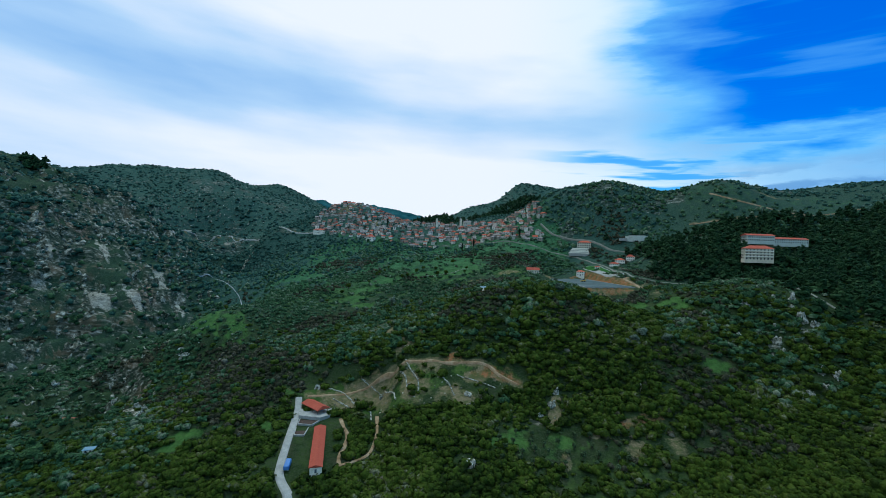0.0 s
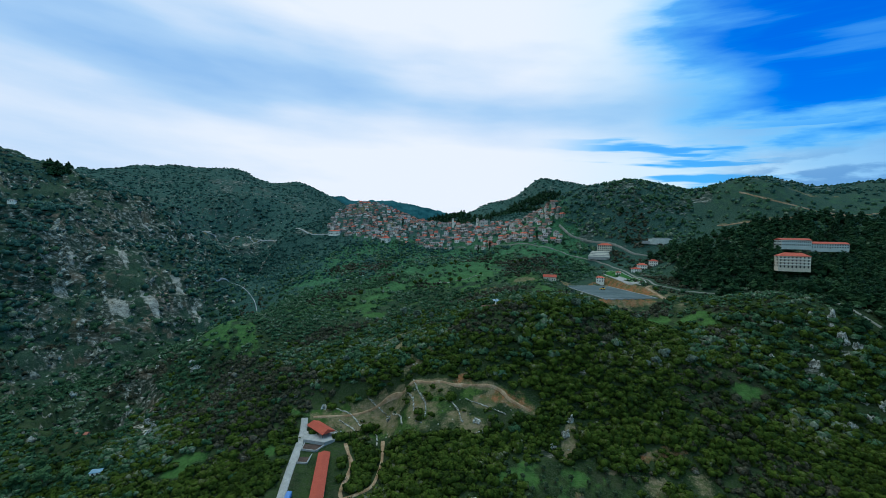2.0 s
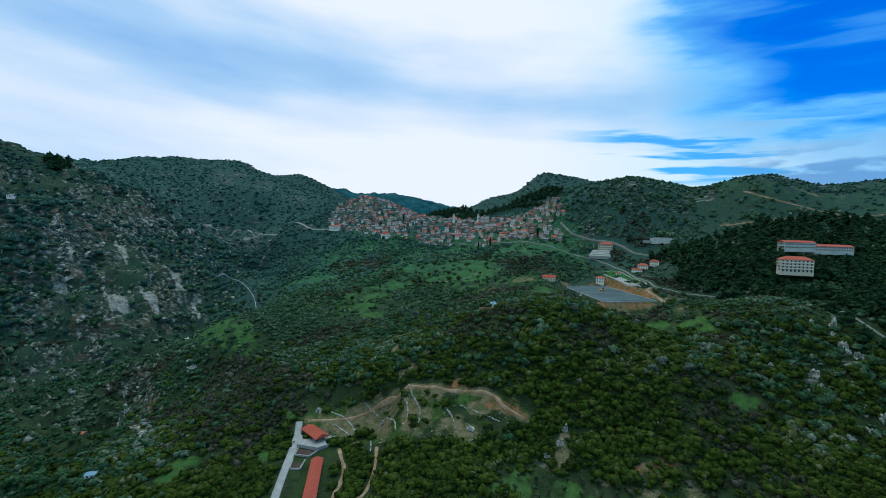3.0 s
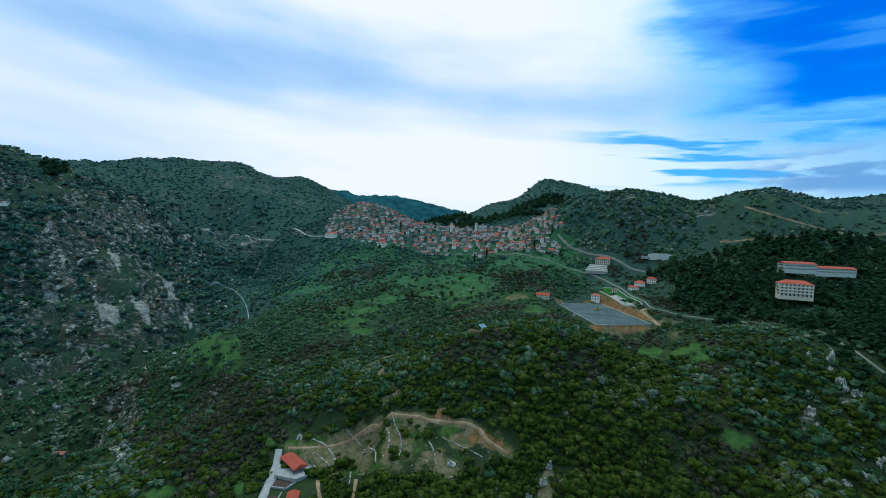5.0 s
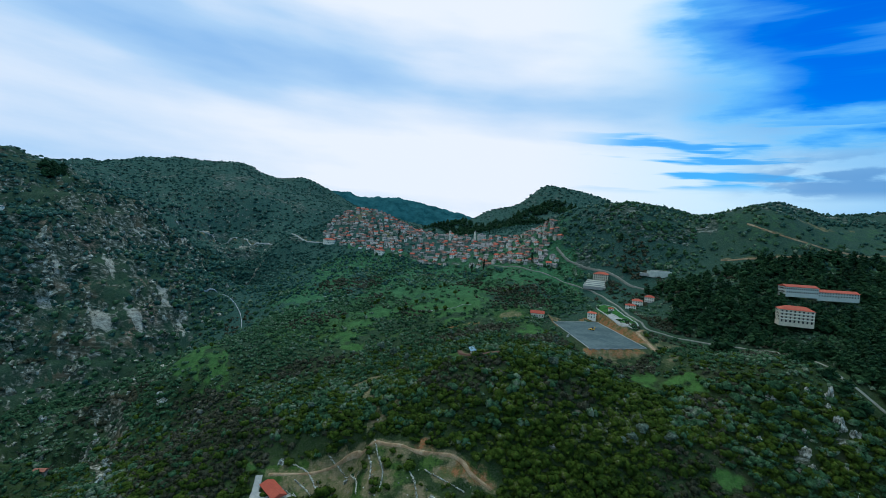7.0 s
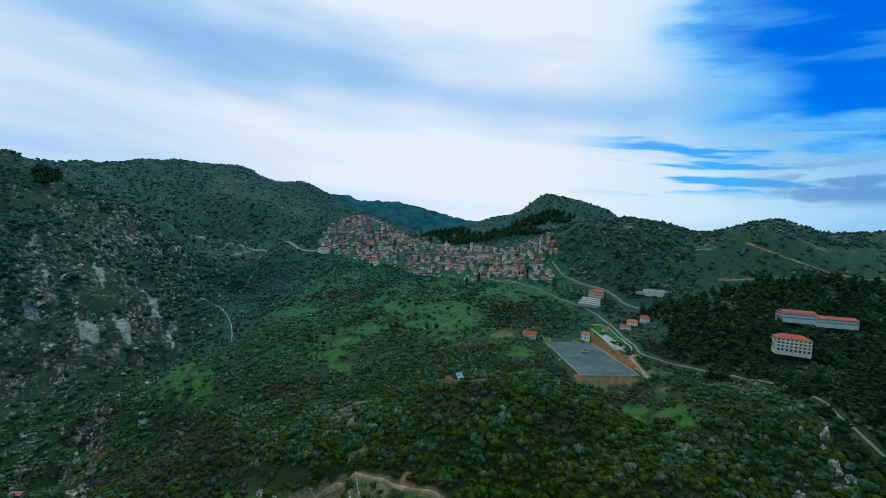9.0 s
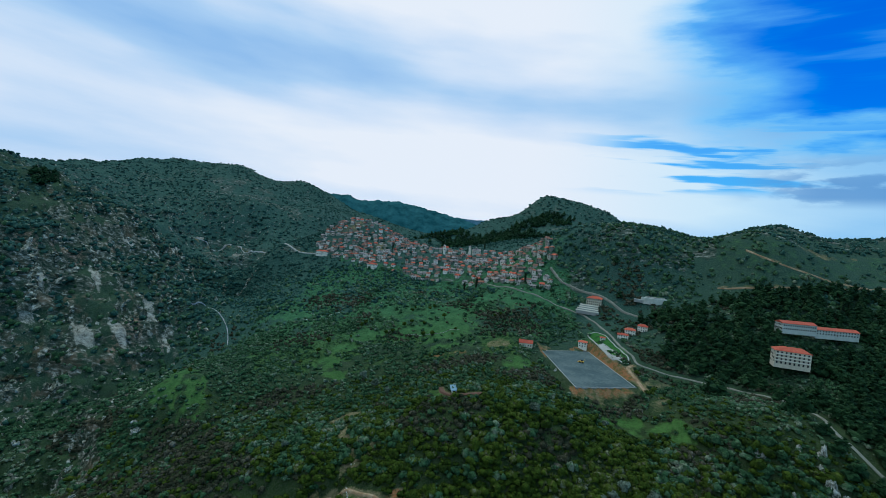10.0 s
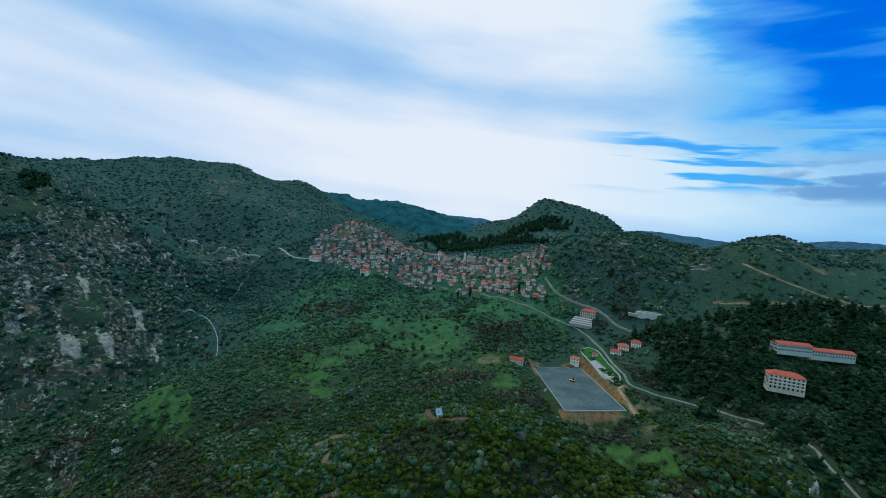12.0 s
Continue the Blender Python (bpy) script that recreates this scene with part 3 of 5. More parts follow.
GORGE_AND_FIELDS = [(-392, 841, 109, -78), (-392, 667, 109, -42), (-478, 493, 109, -57), (-566, 667, 109, 46), (-566, 928, 109, -22), (-44, 493, 109, -13), (-362, 928, 65, 41), (-420, 870, 65, -44), (-478, 754, 65, -22), (-246, 464, 65, 16), (-304, 638, 65, -16), (-348, 1406, 188, 26), (-536, 754, 65, -26), (-362, 580, 65, -13), (-420, 464, 65, 10)]
RIGHT_HILLS = [(652, 798, 348, 99), (1378, 798, 609, 204), (218, 580, 65, -20), (566, 1146, 188, -12), (566, 812, 65, 38), (1305, 1450, 348, 52), (826, 1406, 188, 45), (160, 522, 65, -12), (957, 754, 188, 23), (740, 754, 109, 22), (508, 986, 65, 28), (450, 638, 65, 17), (870, 1885, 348, 32), (334, 522, 65, 17), (1088, 1450, 348, -30), (652, 1885, 348, -39), (276, 522, 65, -14), (450, 522, 65, -6), (392, 638, 65, -9), (740, 1015, 109, -12), (508, 696, 65, -9)]
FOREGROUND = [(-435, 362, 348, -122), (-218, -72, 348, -138), (870, 145, 348, 103), (130, 232, 109, -39), (44, 406, 65, 13), (-72, 290, 65, -14), (-304, 406, 65, -38), (174, -29, 188, -30), (218, 232, 65, -16), (218, 406, 65, -9), (218, -290, 348, -13), (102, 406, 65, 14), (276, 290, 65, -29), (276, 348, 65, 33), (-72, 232, 65, -17), (44, -160, 188, -25), (218, 348, 65, -16), (435, 102, 188, -12)]
VILLAGE_CREST = [(-203, 1022, 65, 9), (-116, 1000, 58, 6)]
CRESTS = [(-1000, 1550, 130, 18), (-820, 1690, 110, 22), (-640, 1765, 80, 26), (-530, 1780, 80, 24), (-930, 985, 70, -14), (345, 790, 75, 24), (375, 930, 60, -8),
          (740, 780, 80, -14), (445, 1285, 60, -24), (300, 1358, 60, -8), (186, 400, 34, -8)]
GORGE_RELIEF = [(-1210, 1420, 190, -5), (-1070, 1700, 190, 42), (-990, 1560, 120, -55), (-800, 800, 60, -16), (-790, 1700, 190, -16), (-720, 840, 120, 32), (-580, 1070, 85, -48), (-580, 1210, 85, 45), (-510, 580, 190, -49), (-510, 1000, 190, -34), (-450, 600, 60, 34), (-450, 750, 120, 55), (-450, 900, 60, 63), (-450, 950, 60, -63), (-250, 450, 60, 21), (-230, 580, 190, -7), (-230, 860, 190, 8), (-200, 400, 60, -15)]
HILL_RELIEF = [(50, 300, 60, -5), (50, 720, 190, -7), (50, 750, 60, -16), (150, 350, 60, 11), (190, 1280, 190, -15), (250, 750, 60, 29), (270, 300, 120, -11), (300, 700, 60, 45), (330, 720, 190, 24), (330, 1350, 85, 8), (450, 750, 60, -36), (470, 580, 190, -3), (470, 720, 85, 67), (470, 790, 85, 4), (540, 840, 120, -17)]
LOT_RELIEF = [(220, 330, 90, 15), (300, 470, 60, -17), (120, 430, 40, -4), (95, 355, 40, 8), (270, 630, 90, -18), (220, 530, 40, 5), (170, 580, 40, -8), (120, 530, 40, 6), (70, 430, 40, -6), (220, 580, 40, 11), (145, 480, 40, -3), (220, 405, 40, 4), (245, 505, 40, 6), (195, 630, 40, -9), (45, 355, 40, 11), (170, 430, 40, -3)]
HILLS = np.array(LOT_RELIEF + GORGE_RELIEF + HILL_RELIEF + VILLAGE_CREST + CRESTS + LEFT_MASSIF + GORGE_AND_FIELDS + FOREGROUND + VILLAGE_HILL + PEAK_HILL + RIGHT_HILLS, float)

# The lot, level: corners in the plan.
LOT = np.array([(159.1, 431.2), (217.5, 446), (203.9, 558.8), (147.9, 543.5)])
LOT_Z = -45.7

# The gently sloping terrace of the farm.
FARM = np.array([(-108, 222), (-42, 222), (-42, 328), (-110, 342)])


def farm_level(y):
    return -133 + np.where(y < 312, (y - 312) * 0.095, (y - 312) * 0.32)


def smooth_ground(x, y):
    x, y = np.asarray(x, float), np.asarray(y, float)
    cx, cy = np.clip(x, -1300, 1000), np.clip(y, -360, 1800)
    z = -68.4 + -7.33 * cx / 100 + 9.15 * cy / 100
    for hx, hy, r, h in HILLS:
        z = z + h * np.exp(-((x - hx) ** 2 + (y - hy) ** 2) / r ** 2)
    r = np.hypot(x, y)
    far = step(1800, 2700, r)
    z = z * (1 - far) + far * 15.0
    return z


def in_quad(x, y, quad, edge):
    """1 inside a convex quad given counter-clockwise, falling to 0 over edge metres outside it."""
    d = np.full(np.shape(x), -1e9)
    for (ax, ay), (bx, by) in zip(quad, np.roll(quad, -1, 0)):
        length = math.hypot(bx - ax, by - ay)
        d = np.maximum(d, ((x - ax) * (by - ay) - (y - ay) * (bx - ax)) / length)
    return 1 - step(0.0, edge, d)


def rockiness(x, y):
    """How far a place lies on the rocky gorge side and mountain, 0..1."""
    return step(-275, -390, x + 0.25 * (y - 580)) * step(220, 380, y) * (1 - step(1000, 1300, y) * 0.6)


def ribs(x, y):
    """Ribs of rock that run down the gorge side, 1 on their crests."""
    return 1 - np.clip(np.abs(fractal(0.6 * x + 0.8 * y, 0.27 * (0.8 * x - 0.6 * y), 48, 211, 4)), 0, 1)


def small_ribs(x, y):
    return 1 - np.clip(np.abs(fractal(0.5 * x + 0.86 * y, 0.33 * (0.86 * x - 0.5 * y), 19, 223, 3)), 0, 1)


def field_area(x, y):
    """The terraced fields between the gorge and the lot, 0..1."""
    return step(-275, -200, x + 0.1 * (y - 580)) * step(465, 550, y) * (1 - step(810, 900, y)) * (1 - step(190, 245, x))


def ground(x, y):
    x, y = np.asarray(x, float), np.asarray(y, float)
    z = smooth_ground(x, y)
    rough = rockiness(x, y)
    z = z + 3.0 * fractal(x, y, 85, 3) * (0.5 + rough) + 0.7 * fractal(x, y, 16, 9, 3)
    crag = np.abs(fractal(x + 0.5 * y, y - 0.3 * x, 95, 21, 5))
    z = z + rough * (18 * (1 - crag) - 12 + 6 * np.abs(fractal(x, y, 26, 27, 4)))
    z = z + rough * (8.0 * (ribs(x, y) - 0.6) + 3.6 * (small_ribs(x, y) - 0.6))
    ledge = 1.6 * fractal(x, y, 130, 43, 3)
    z = z + rough * 4.3 * np.sin(2 * math.pi * z / 31 + ledge) + rough * 1.5 * np.sin(2 * math.pi * z / 11 + 2 * ledge)
    level = smooth_ground(x, y) + 2.2 * fractal(x, y, 60, 241, 3)
    z = z - 0.8 * field_area(x, y) * np.sin(2 * math.pi * level / 6.0 + 0.9)
    r = np.hypot(x, y)
    z = z + step(950, 1600, r) * 13 * fractal(x, y, 270, 33, 4)
    k = in_quad(x, y, FARM, 24.0)
    z = z * (1 - k) + k * (farm_level(y) + 0.25 * fractal(x, y, 9, 15, 2))
    k = in_quad(x, y, LOT, 7.0)
    z = z * (1 - k) + k * (LOT_Z - 0.25)
    return z


def mesh_object(name, verts, faces, material, smooth=True):
    me = bpy.data.meshes.new(name)
    me.from_pydata(verts, [], faces)
    if smooth:
        me.polygons.foreach_set("use_smooth", np.ones(len(me.polygons), bool))
    me.materials.append(material)
    return new(name, me)


def build_ground():
    """One sheet, finest in the valley ahead and reaching the horizon all round."""
    turn = np.concatenate([np.radians(np.linspace(-60, 60, 470)), np.radians(np.linspace(60, 300, 70))[1:-1]])
    dist = 110 * np.exp(np.linspace(0, math.log(4850 / 110), 425))
    a, r = np.meshgrid(turn, dist)
    x, y = 22 + r * np.sin(a), -50 + r * np.cos(a)
    z = ground(x, y)
    n, m = len(turn), len(dist)
    verts = np.stack([x, y, z], -1).reshape(-1, 3)
    i, j = np.meshgrid(np.arange(m - 1), np.arange(n), indexing="ij")
    jn = (j + 1) % n
    quads = np.stack([i * n + j, (i + 1) * n + j, (i + 1) * n + jn, i * n + jn], -1).reshape(-1, 4)
    centre = len(verts)
    verts = np.vstack([verts, [22, -50, float(ground(22.0, -50.0))]])
    me = bpy.data.meshes.new("ground")
    caps = [(centre, k, (k + 1) % n) for k in range(n)]
    me.from_pydata(verts.tolist(), [], [tuple(q[::-1]) for q in quads.tolist()] + [(c[0], c[2], c[1]) for c in caps])
    me.polygons.foreach_set("use_smooth", np.ones(len(me.polygons), bool))
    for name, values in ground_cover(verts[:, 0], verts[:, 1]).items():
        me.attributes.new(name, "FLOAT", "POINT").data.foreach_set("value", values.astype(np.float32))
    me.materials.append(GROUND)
    return tagged(new("ground", me), "grassy and rocky mountain valley floor with hills around", "ground", kind="structure")


build_ground()


def far_range(name, dist, seed, bearings, heights, mat, label):
    """A distant mountain range as a backdrop: a ridge with a rough crest, kilometres behind everything else."""
    turn = np.linspace(bearings[0], bearings[-1], 420)
    top = np.interp(turn, bearings, heights)
    top = top + (4.5 * fractal(turn * 40, turn * 0, 60, seed, 4) + 2 * fractal(turn * 40, turn * 0, 9, seed + 5, 3)) * np.minimum(1, np.maximum(top, 0) / 60)
    rows = []
    for k, (near, share) in enumerate(((0.86, -0.6), (0.92, 0.35), (0.97, 0.8), (1.0, 1.0), (1.05, 0.4))):
        r = dist * near * (1 + 0.004 * fractal(turn * 40, turn * 0 + k, 25, seed + 9, 3))
        rows.append(np.stack([r * np.sin(np.radians(turn)), r * np.cos(np.radians(turn)), 20 + top * share + 3 * fractal(turn * 40, turn * 0 + 7 * k, 30, seed + 3, 3)], -1))
    n = len(turn)
    faces = [(i * n + j, i * n + j + 1, (i + 1) * n + j + 1, (i + 1) * n + j) for i in range(4) for j in range(n - 1)]
    return tagged(mesh_object(name, np.vstack(rows).tolist(), faces, mat), label, "mountains", kind="structure")


def lift(h, near, far):
    """The height that a crest needs when it is set farther back, seen over the same line."""
    return [(v + 20 - 76) / near * far + 90 for v in h]


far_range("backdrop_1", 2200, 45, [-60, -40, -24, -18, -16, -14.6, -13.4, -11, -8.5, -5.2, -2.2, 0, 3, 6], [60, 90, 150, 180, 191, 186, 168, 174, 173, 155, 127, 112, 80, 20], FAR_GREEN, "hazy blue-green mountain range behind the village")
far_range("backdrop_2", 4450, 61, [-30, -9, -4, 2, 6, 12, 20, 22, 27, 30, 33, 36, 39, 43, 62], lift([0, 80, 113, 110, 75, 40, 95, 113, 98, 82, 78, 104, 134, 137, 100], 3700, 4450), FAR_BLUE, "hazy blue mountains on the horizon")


# ---- roads, lot and stream ----
def curve_points(line, gap):
    """Points along a smooth line through the plan's points."""
    pts = [Vector((*p, 0)) for p in line]
    pts = [2 * pts[0] - pts[1], *pts, 2 * pts[-1] - pts[-2]]
    out = []
    for a, b, c, d in zip(pts, pts[1:], pts[2:], pts[3:]):
        n = max(2, int((c - b).length / gap))
        for k in range(n):
            t = k / n
            out.append(0.5 * (2 * b + (c - a) * t + (2 * a - 5 * b + 4 * c - d) * t * t + (3 * b - a - 3 * c + d) * t ** 3))
    return out + [pts[-2]]


def ribbon(name, line, width, mat, label, category, lift=0.35, wobble=0.12, gap=4.0):
    """A road bed lying on the slope, with sunk shoulders."""
    pts = curve_points(line, gap)
    verts, faces = [], []
    for k, p in enumerate(pts):
        ahead = (pts[min(k + 1, len(pts) - 1)] - pts[max(k - 1, 0)]).normalized()
        side = Vector((ahead.y, -ahead.x, 0))
        half = width / 2 * (1 + wobble * float(value_noise(p.x, p.y, 9, 61)))
        across = [p + side * half * s for s in (-1, -0.5, 0, 0.5, 1)]
        heights = [float(ground(q.x, q.y)) for q in across]
        level = 0.5 * max(heights) + 0.5 * sum(heights) / 5
        for q, s in zip([across[0] - side * 0.4, *across, across[-1] + side * 0.4], (-1, 0, 0.04, 0.07, 0.04, 0, -1)):
            z = level + lift + s if s >= 0 else min(heights) - 0.8
            verts.append((q.x, q.y, z))
    for k in range(len(pts) - 1):
        for j in range(6):
            a = k * 7 + j
            faces.append((a, a + 1, a + 8, a + 7))
    return tagged(mesh_object(name, verts, faces, mat), label, category, kind="structure")


ribbon("road_1", VALLEY_ROAD, 2.6, ROAD, "pale grey worn road winding up to the village", "road")
ribbon("road_2", UPPER_ROAD, 3.0, ROAD, "grey road along the hillside above the terraces", "road")
ribbon("road_3", MOUNTAIN_ROAD, 3.0, CONCRETE, "pale road cut into the mountain side", "road")
ribbon("track_1", HILL_TRACK, 2.4, DIRT, "dirt track along the grassy hill", "track")
ribbon("track_2", HILL_TRACK_2, 2.4, DIRT, "dirt track climbing the grassy hill", "track")
ribbon("track_3", KNOLL_TRACK, 2.3, DIRT, "rutted dirt track over the terraced knoll", "track", lift=0.12, wobble=0.45, gap=2.0)
ribbon("road_4", FARM_ROAD, 4.8, CONCRETE, "pale concrete farm road", "road", wobble=0.03)
ribbon("path_1", GOAT_PATH, 2.2, DIRT, "trodden pale path through scrub", "path", wobble=0.4, gap=2)
ribbon("path_2", GOAT_PATH_2, 2.0, DIRT, "trodden pale path through scrub", "path", wobble=0.4, gap=2)
ribbon("track_4", LOT_TRACK, 3.2, DIRT, "dirt track beside the tarmac lot", "track")
ribbon("track_5", HUT_TRACK, 3.6, RED_DIRT, "red earth track round the hut", "track", wobble=0.3)
ribbon("path_3", PARK_PATH, 1.3, CONCRETE, "white concrete path round a small lawn", "path", wobble=0.0, gap=2)
ribbon("path_4", PARK_INNER, 0.9, CONCRETE, "white concrete path inside the small lawn", "path", wobble=0.0, gap=2)
ribbon("stream", STREAM, 1.1, WATER, "thin white mountain stream in the gorge", "stream", lift=0.2, wobble=0.6, gap=2)


def draped(name, ring, lift, mat, label, category, cell=1.2):
    """A thin sheet lying on the slope inside a ring of the plan."""
    xs, ys = [p[0] for p in ring], [p[1] for p in ring]
    nx, ny = int((max(xs) - min(xs)) / cell) + 2, int((max(ys) - min(ys)) / cell) + 2
    gx, gy = np.meshgrid(min(xs) + cell * np.arange(nx), min(ys) + cell * np.arange(ny))
    gz = ground(gx, gy) + lift
    inside = in_polygon(gx[:-1, :-1] + cell / 2, gy[:-1, :-1] + cell / 2, ring)
    faces = [(j * nx + i, j * nx + i + 1, (j + 1) * nx + i + 1, (j + 1) * nx + i) for j, i in zip(*np.nonzero(inside))]
    return tagged(mesh_object(name, np.stack([gx, gy, gz], -1).reshape(-1, 3).tolist(), faces, mat), label, category, kind="structure")


draped("lawn_1", PARK_PATH, 0.30, LAWN, "bright green mown lawn beside the lot", "lawn")
draped("plaza", PARK_INNER, 0.42, CONCRETE, "pale paved plaza in the small lawn", "plaza")
draped("lawn_2", [(217, 532), (220, 514), (223, 514), (221, 534)], 0.60, LAWN, "dark green lawn set in the plaza", "lawn")


def box(bm, size, at=(0, 0, 0), turn=0.0, bevel=0.0):
    """A box standing on at, turned about z by degrees."""
    m = Matrix.Translation(at) @ Matrix.Rotation(radians(turn), 4, "Z") @ Matrix.Translation((0, 0, size[2] / 2)) @ Matrix.Diagonal((*size, 1))
    made = bmesh.ops.create_cube(bm, size=1, matrix=m)["verts"]
    if bevel:
        edges = list({e for v in made for e in v.link_edges})
        bmesh.ops.bevel(bm, geom=edges, offset=bevel, segments=1, affect="EDGES")


def finish(bm, name, mat, smooth=False):
    me = bpy.data.meshes.new(name)
    bm.normal_update()
    bm.to_mesh(me)
    bm.free()
    for one in mat if isinstance(mat, (list, tuple)) else [mat]:
        me.materials.append(one)
    if smooth:
        me.polygons.foreach_set("use_smooth", np.ones(len(me.polygons), bool))
    return me


def part(name, bm, mat, parent, label="", at=None):
    """Links a bmesh, or a mesh, as one part under a thing or a part."""
    me = bm if isinstance(bm, bpy.types.Mesh) else finish(bm, name, mat)
    ob = new(name, me)
    ob.parent = parent
    if at is not None:
        ob.matrix_basis = at
    return tagged(ob, label) if label else ob


def thing(name, label, category, at, group=""):
    ob = new(name)
    ob.empty_display_size = 0.5
    ob.matrix_basis = at
    return tagged(ob, label, category, group)


def build_lot():
    lot = tagged(new("lot"), "level grey tarmac lot with pale concrete kerbs", "parking lot", kind="structure")
    bm = bmesh.new()
    low = [bm.verts.new((x, y, LOT_Z - 2.5)) for x, y in LOT]
    top = [bm.verts.new((x, y, LOT_Z)) for x, y in LOT]
    bm.faces.new(top)
    for k in range(4):
        bm.faces.new((low[k], low[(k + 1) % 4], top[(k + 1) % 4], top[k]))
    part("surface", bm, TARMAC, lot)
    for k in range(4):
        (ax, ay), (bx, by) = LOT[k], LOT[(k + 1) % 4]
        length, turn = math.hypot(bx - ax, by - ay), math.degrees(math.atan2(by - ay, bx - ax))
        bm = bmesh.new()
        box(bm, (length + 0.6, 0.8, 1.2), ((ax + bx) / 2, (ay + by) / 2, LOT_Z - 0.95), turn, 0.04)
        part("kerb", bm, CONCRETE, lot, "pale concrete kerb")


build_lot()


# ---- plants and stones ----
def fast_mesh(name, verts, tris, mats, mat_index=None, smooth=False):
    me = bpy.data.meshes.new(name)
    verts, tris = np.asarray(verts, np.float32), np.asarray(tris, np.int32)
    me.vertices.add(len(verts))
    me.vertices.foreach_set("co", verts.ravel())
    me.loops.add(3 * len(tris))
    me.loops.foreach_set("vertex_index", tris.ravel())
    me.polygons.add(len(tris))
    me.polygons.foreach_set("loop_start", np.arange(0, 3 * len(tris), 3, dtype=np.int32))
    me.polygons.foreach_set("use_smooth", np.full(len(tris), smooth))
    for m in mats:
        me.materials.append(m)
    if mat_index is not None:
        me.polygons.foreach_set("material_index", np.asarray(mat_index, np.int32))
    me.update(calc_edges=True)
    return me


def icosphere(level):
    bm = bmesh.new()
    bmesh.ops.create_icosphere(bm, subdivisions=level, radius=1)
    v = np.array([p.co for p in bm.verts])
    f = np.array([[p.index for p in q.verts] for q in bm.faces])
    bm.free()
    return v, f


def clump(rng, level, leaves, jag=0.28, flat=0.85, leaf=0.32):
    """One bush: an uneven core, open below, with loose sprays of leaves standing out of it."""
    v, f = icosphere(level)
    v = v * (0.86 + jag * rng.uniform(-1, 1, (len(v), 1))) * (1, 1, flat)
    f = f[v[f].mean(1)[:, 2] > -0.45]
    verts, tris = [v], [f]
    n = len(v)
    if leaves:
        d = rng.normal(size=(leaves, 3))
        d[:, 2] = np.abs(d[:, 2]) * 0.9 - 0.15
        d /= np.linalg.norm(d, axis=1, keepdims=True)
        c = d * rng.uniform(0.82, 1.14, (leaves, 1)) * (1, 1, flat)
        a = rng.normal(size=(leaves, 3))
        a = a - 0.75 * d * (a * d).sum(1, keepdims=True)
        b = np.cross(d, a) + 0.35 * rng.normal(size=(leaves, 3))
        a, b = (w / np.linalg.norm(w, axis=1, keepdims=True) * leaf * rng.uniform(0.6, 1.3, (leaves, 1)) for w in (a, b))
        verts.append(np.stack([c + a, c - 0.6 * a + b, c - 0.6 * a - b], 1).reshape(-1, 3))
        tris.append(np.arange(3 * leaves).reshape(-1, 3) + n)
    return np.vstack(verts), np.vstack(tris)


def bush(rng, lobes, level, leaves, leaf):
    """A bush of several overlapping lobes, of unequal size and height."""
    verts, tris, n = [], [], 0
    for k in range(lobes):
        v, f = clump(rng, level, leaves // lobes, 0.30, 0.9, leaf * 1.25)
        if lobes > 1:
            a, q = 2 * math.pi * (k + rng.uniform(-0.2, 0.2)) / lobes, rng.uniform(0.30, 0.55)
            v = v * rng.uniform(0.50, 0.80) + (q * math.cos(a), q * math.sin(a), rng.uniform(-0.1, 0.32))
        verts.append(v), tris.append(f + n)
        n += len(v)
    return np.vstack(verts), np.vstack(tris)


def scatter(kinds, places, sizes, heights, rng, sink=0.25, owners=None):
    """Joins copies of the given clumps, turned and stretched, into one set of triangles."""
    which = rng.integers(0, len(kinds), len(places))
    turn = rng.uniform(0, 2 * math.pi, len(places))
    verts, tris, base = [], [], 0
    for k, (v, f) in enumerate(kinds):
        sel = np.nonzero(which == k)[0]
        c, s = np.cos(turn[sel])[:, None], np.sin(turn[sel])[:, None]
        x, y = v[None, :, 0] * c - v[None, :, 1] * s, v[None, :, 0] * s + v[None, :, 1] * c
        w = sizes[sel][:, None]
        z = v[None, :, 2] * heights[sel][:, None]
        p = np.stack([x * w + places[sel, 0:1], y * w + places[sel, 1:2], z + places[sel, 2:3] + heights[sel][:, None] * sink], -1)
        verts.append(p.reshape(-1, 3))
        tris.append((f[None] + (np.arange(len(sel)) * len(v))[:, None, None]).reshape(-1, 3) + base)
        base += len(sel) * len(v)
        if owners is not None:
            owners.extend(np.repeat(sel, len(f)))
    return np.vstack(verts), np.vstack(tris)


def spots(rng, near, far, gap, half_angle=60):
    """Jittered places on the ground within a ring sector ahead."""
    n = int(far / gap)
    gx, gy = np.meshgrid(np.arange(-n, n + 1) * gap, np.arange(-20, n + 1) * gap)
    x = gx.ravel() + rng.uniform(-0.5, 0.5, gx.size) * gap
    y = gy.ravel() + rng.uniform(-0.5, 0.5, gx.size) * gap
    r, a = np.hypot(x - 30, y + 30), np.degrees(np.abs(np.arctan2(x - 30, y + 30)))
    keep = (r >= near) & (r < far) & (a < half_angle)
    return x[keep], y[keep]


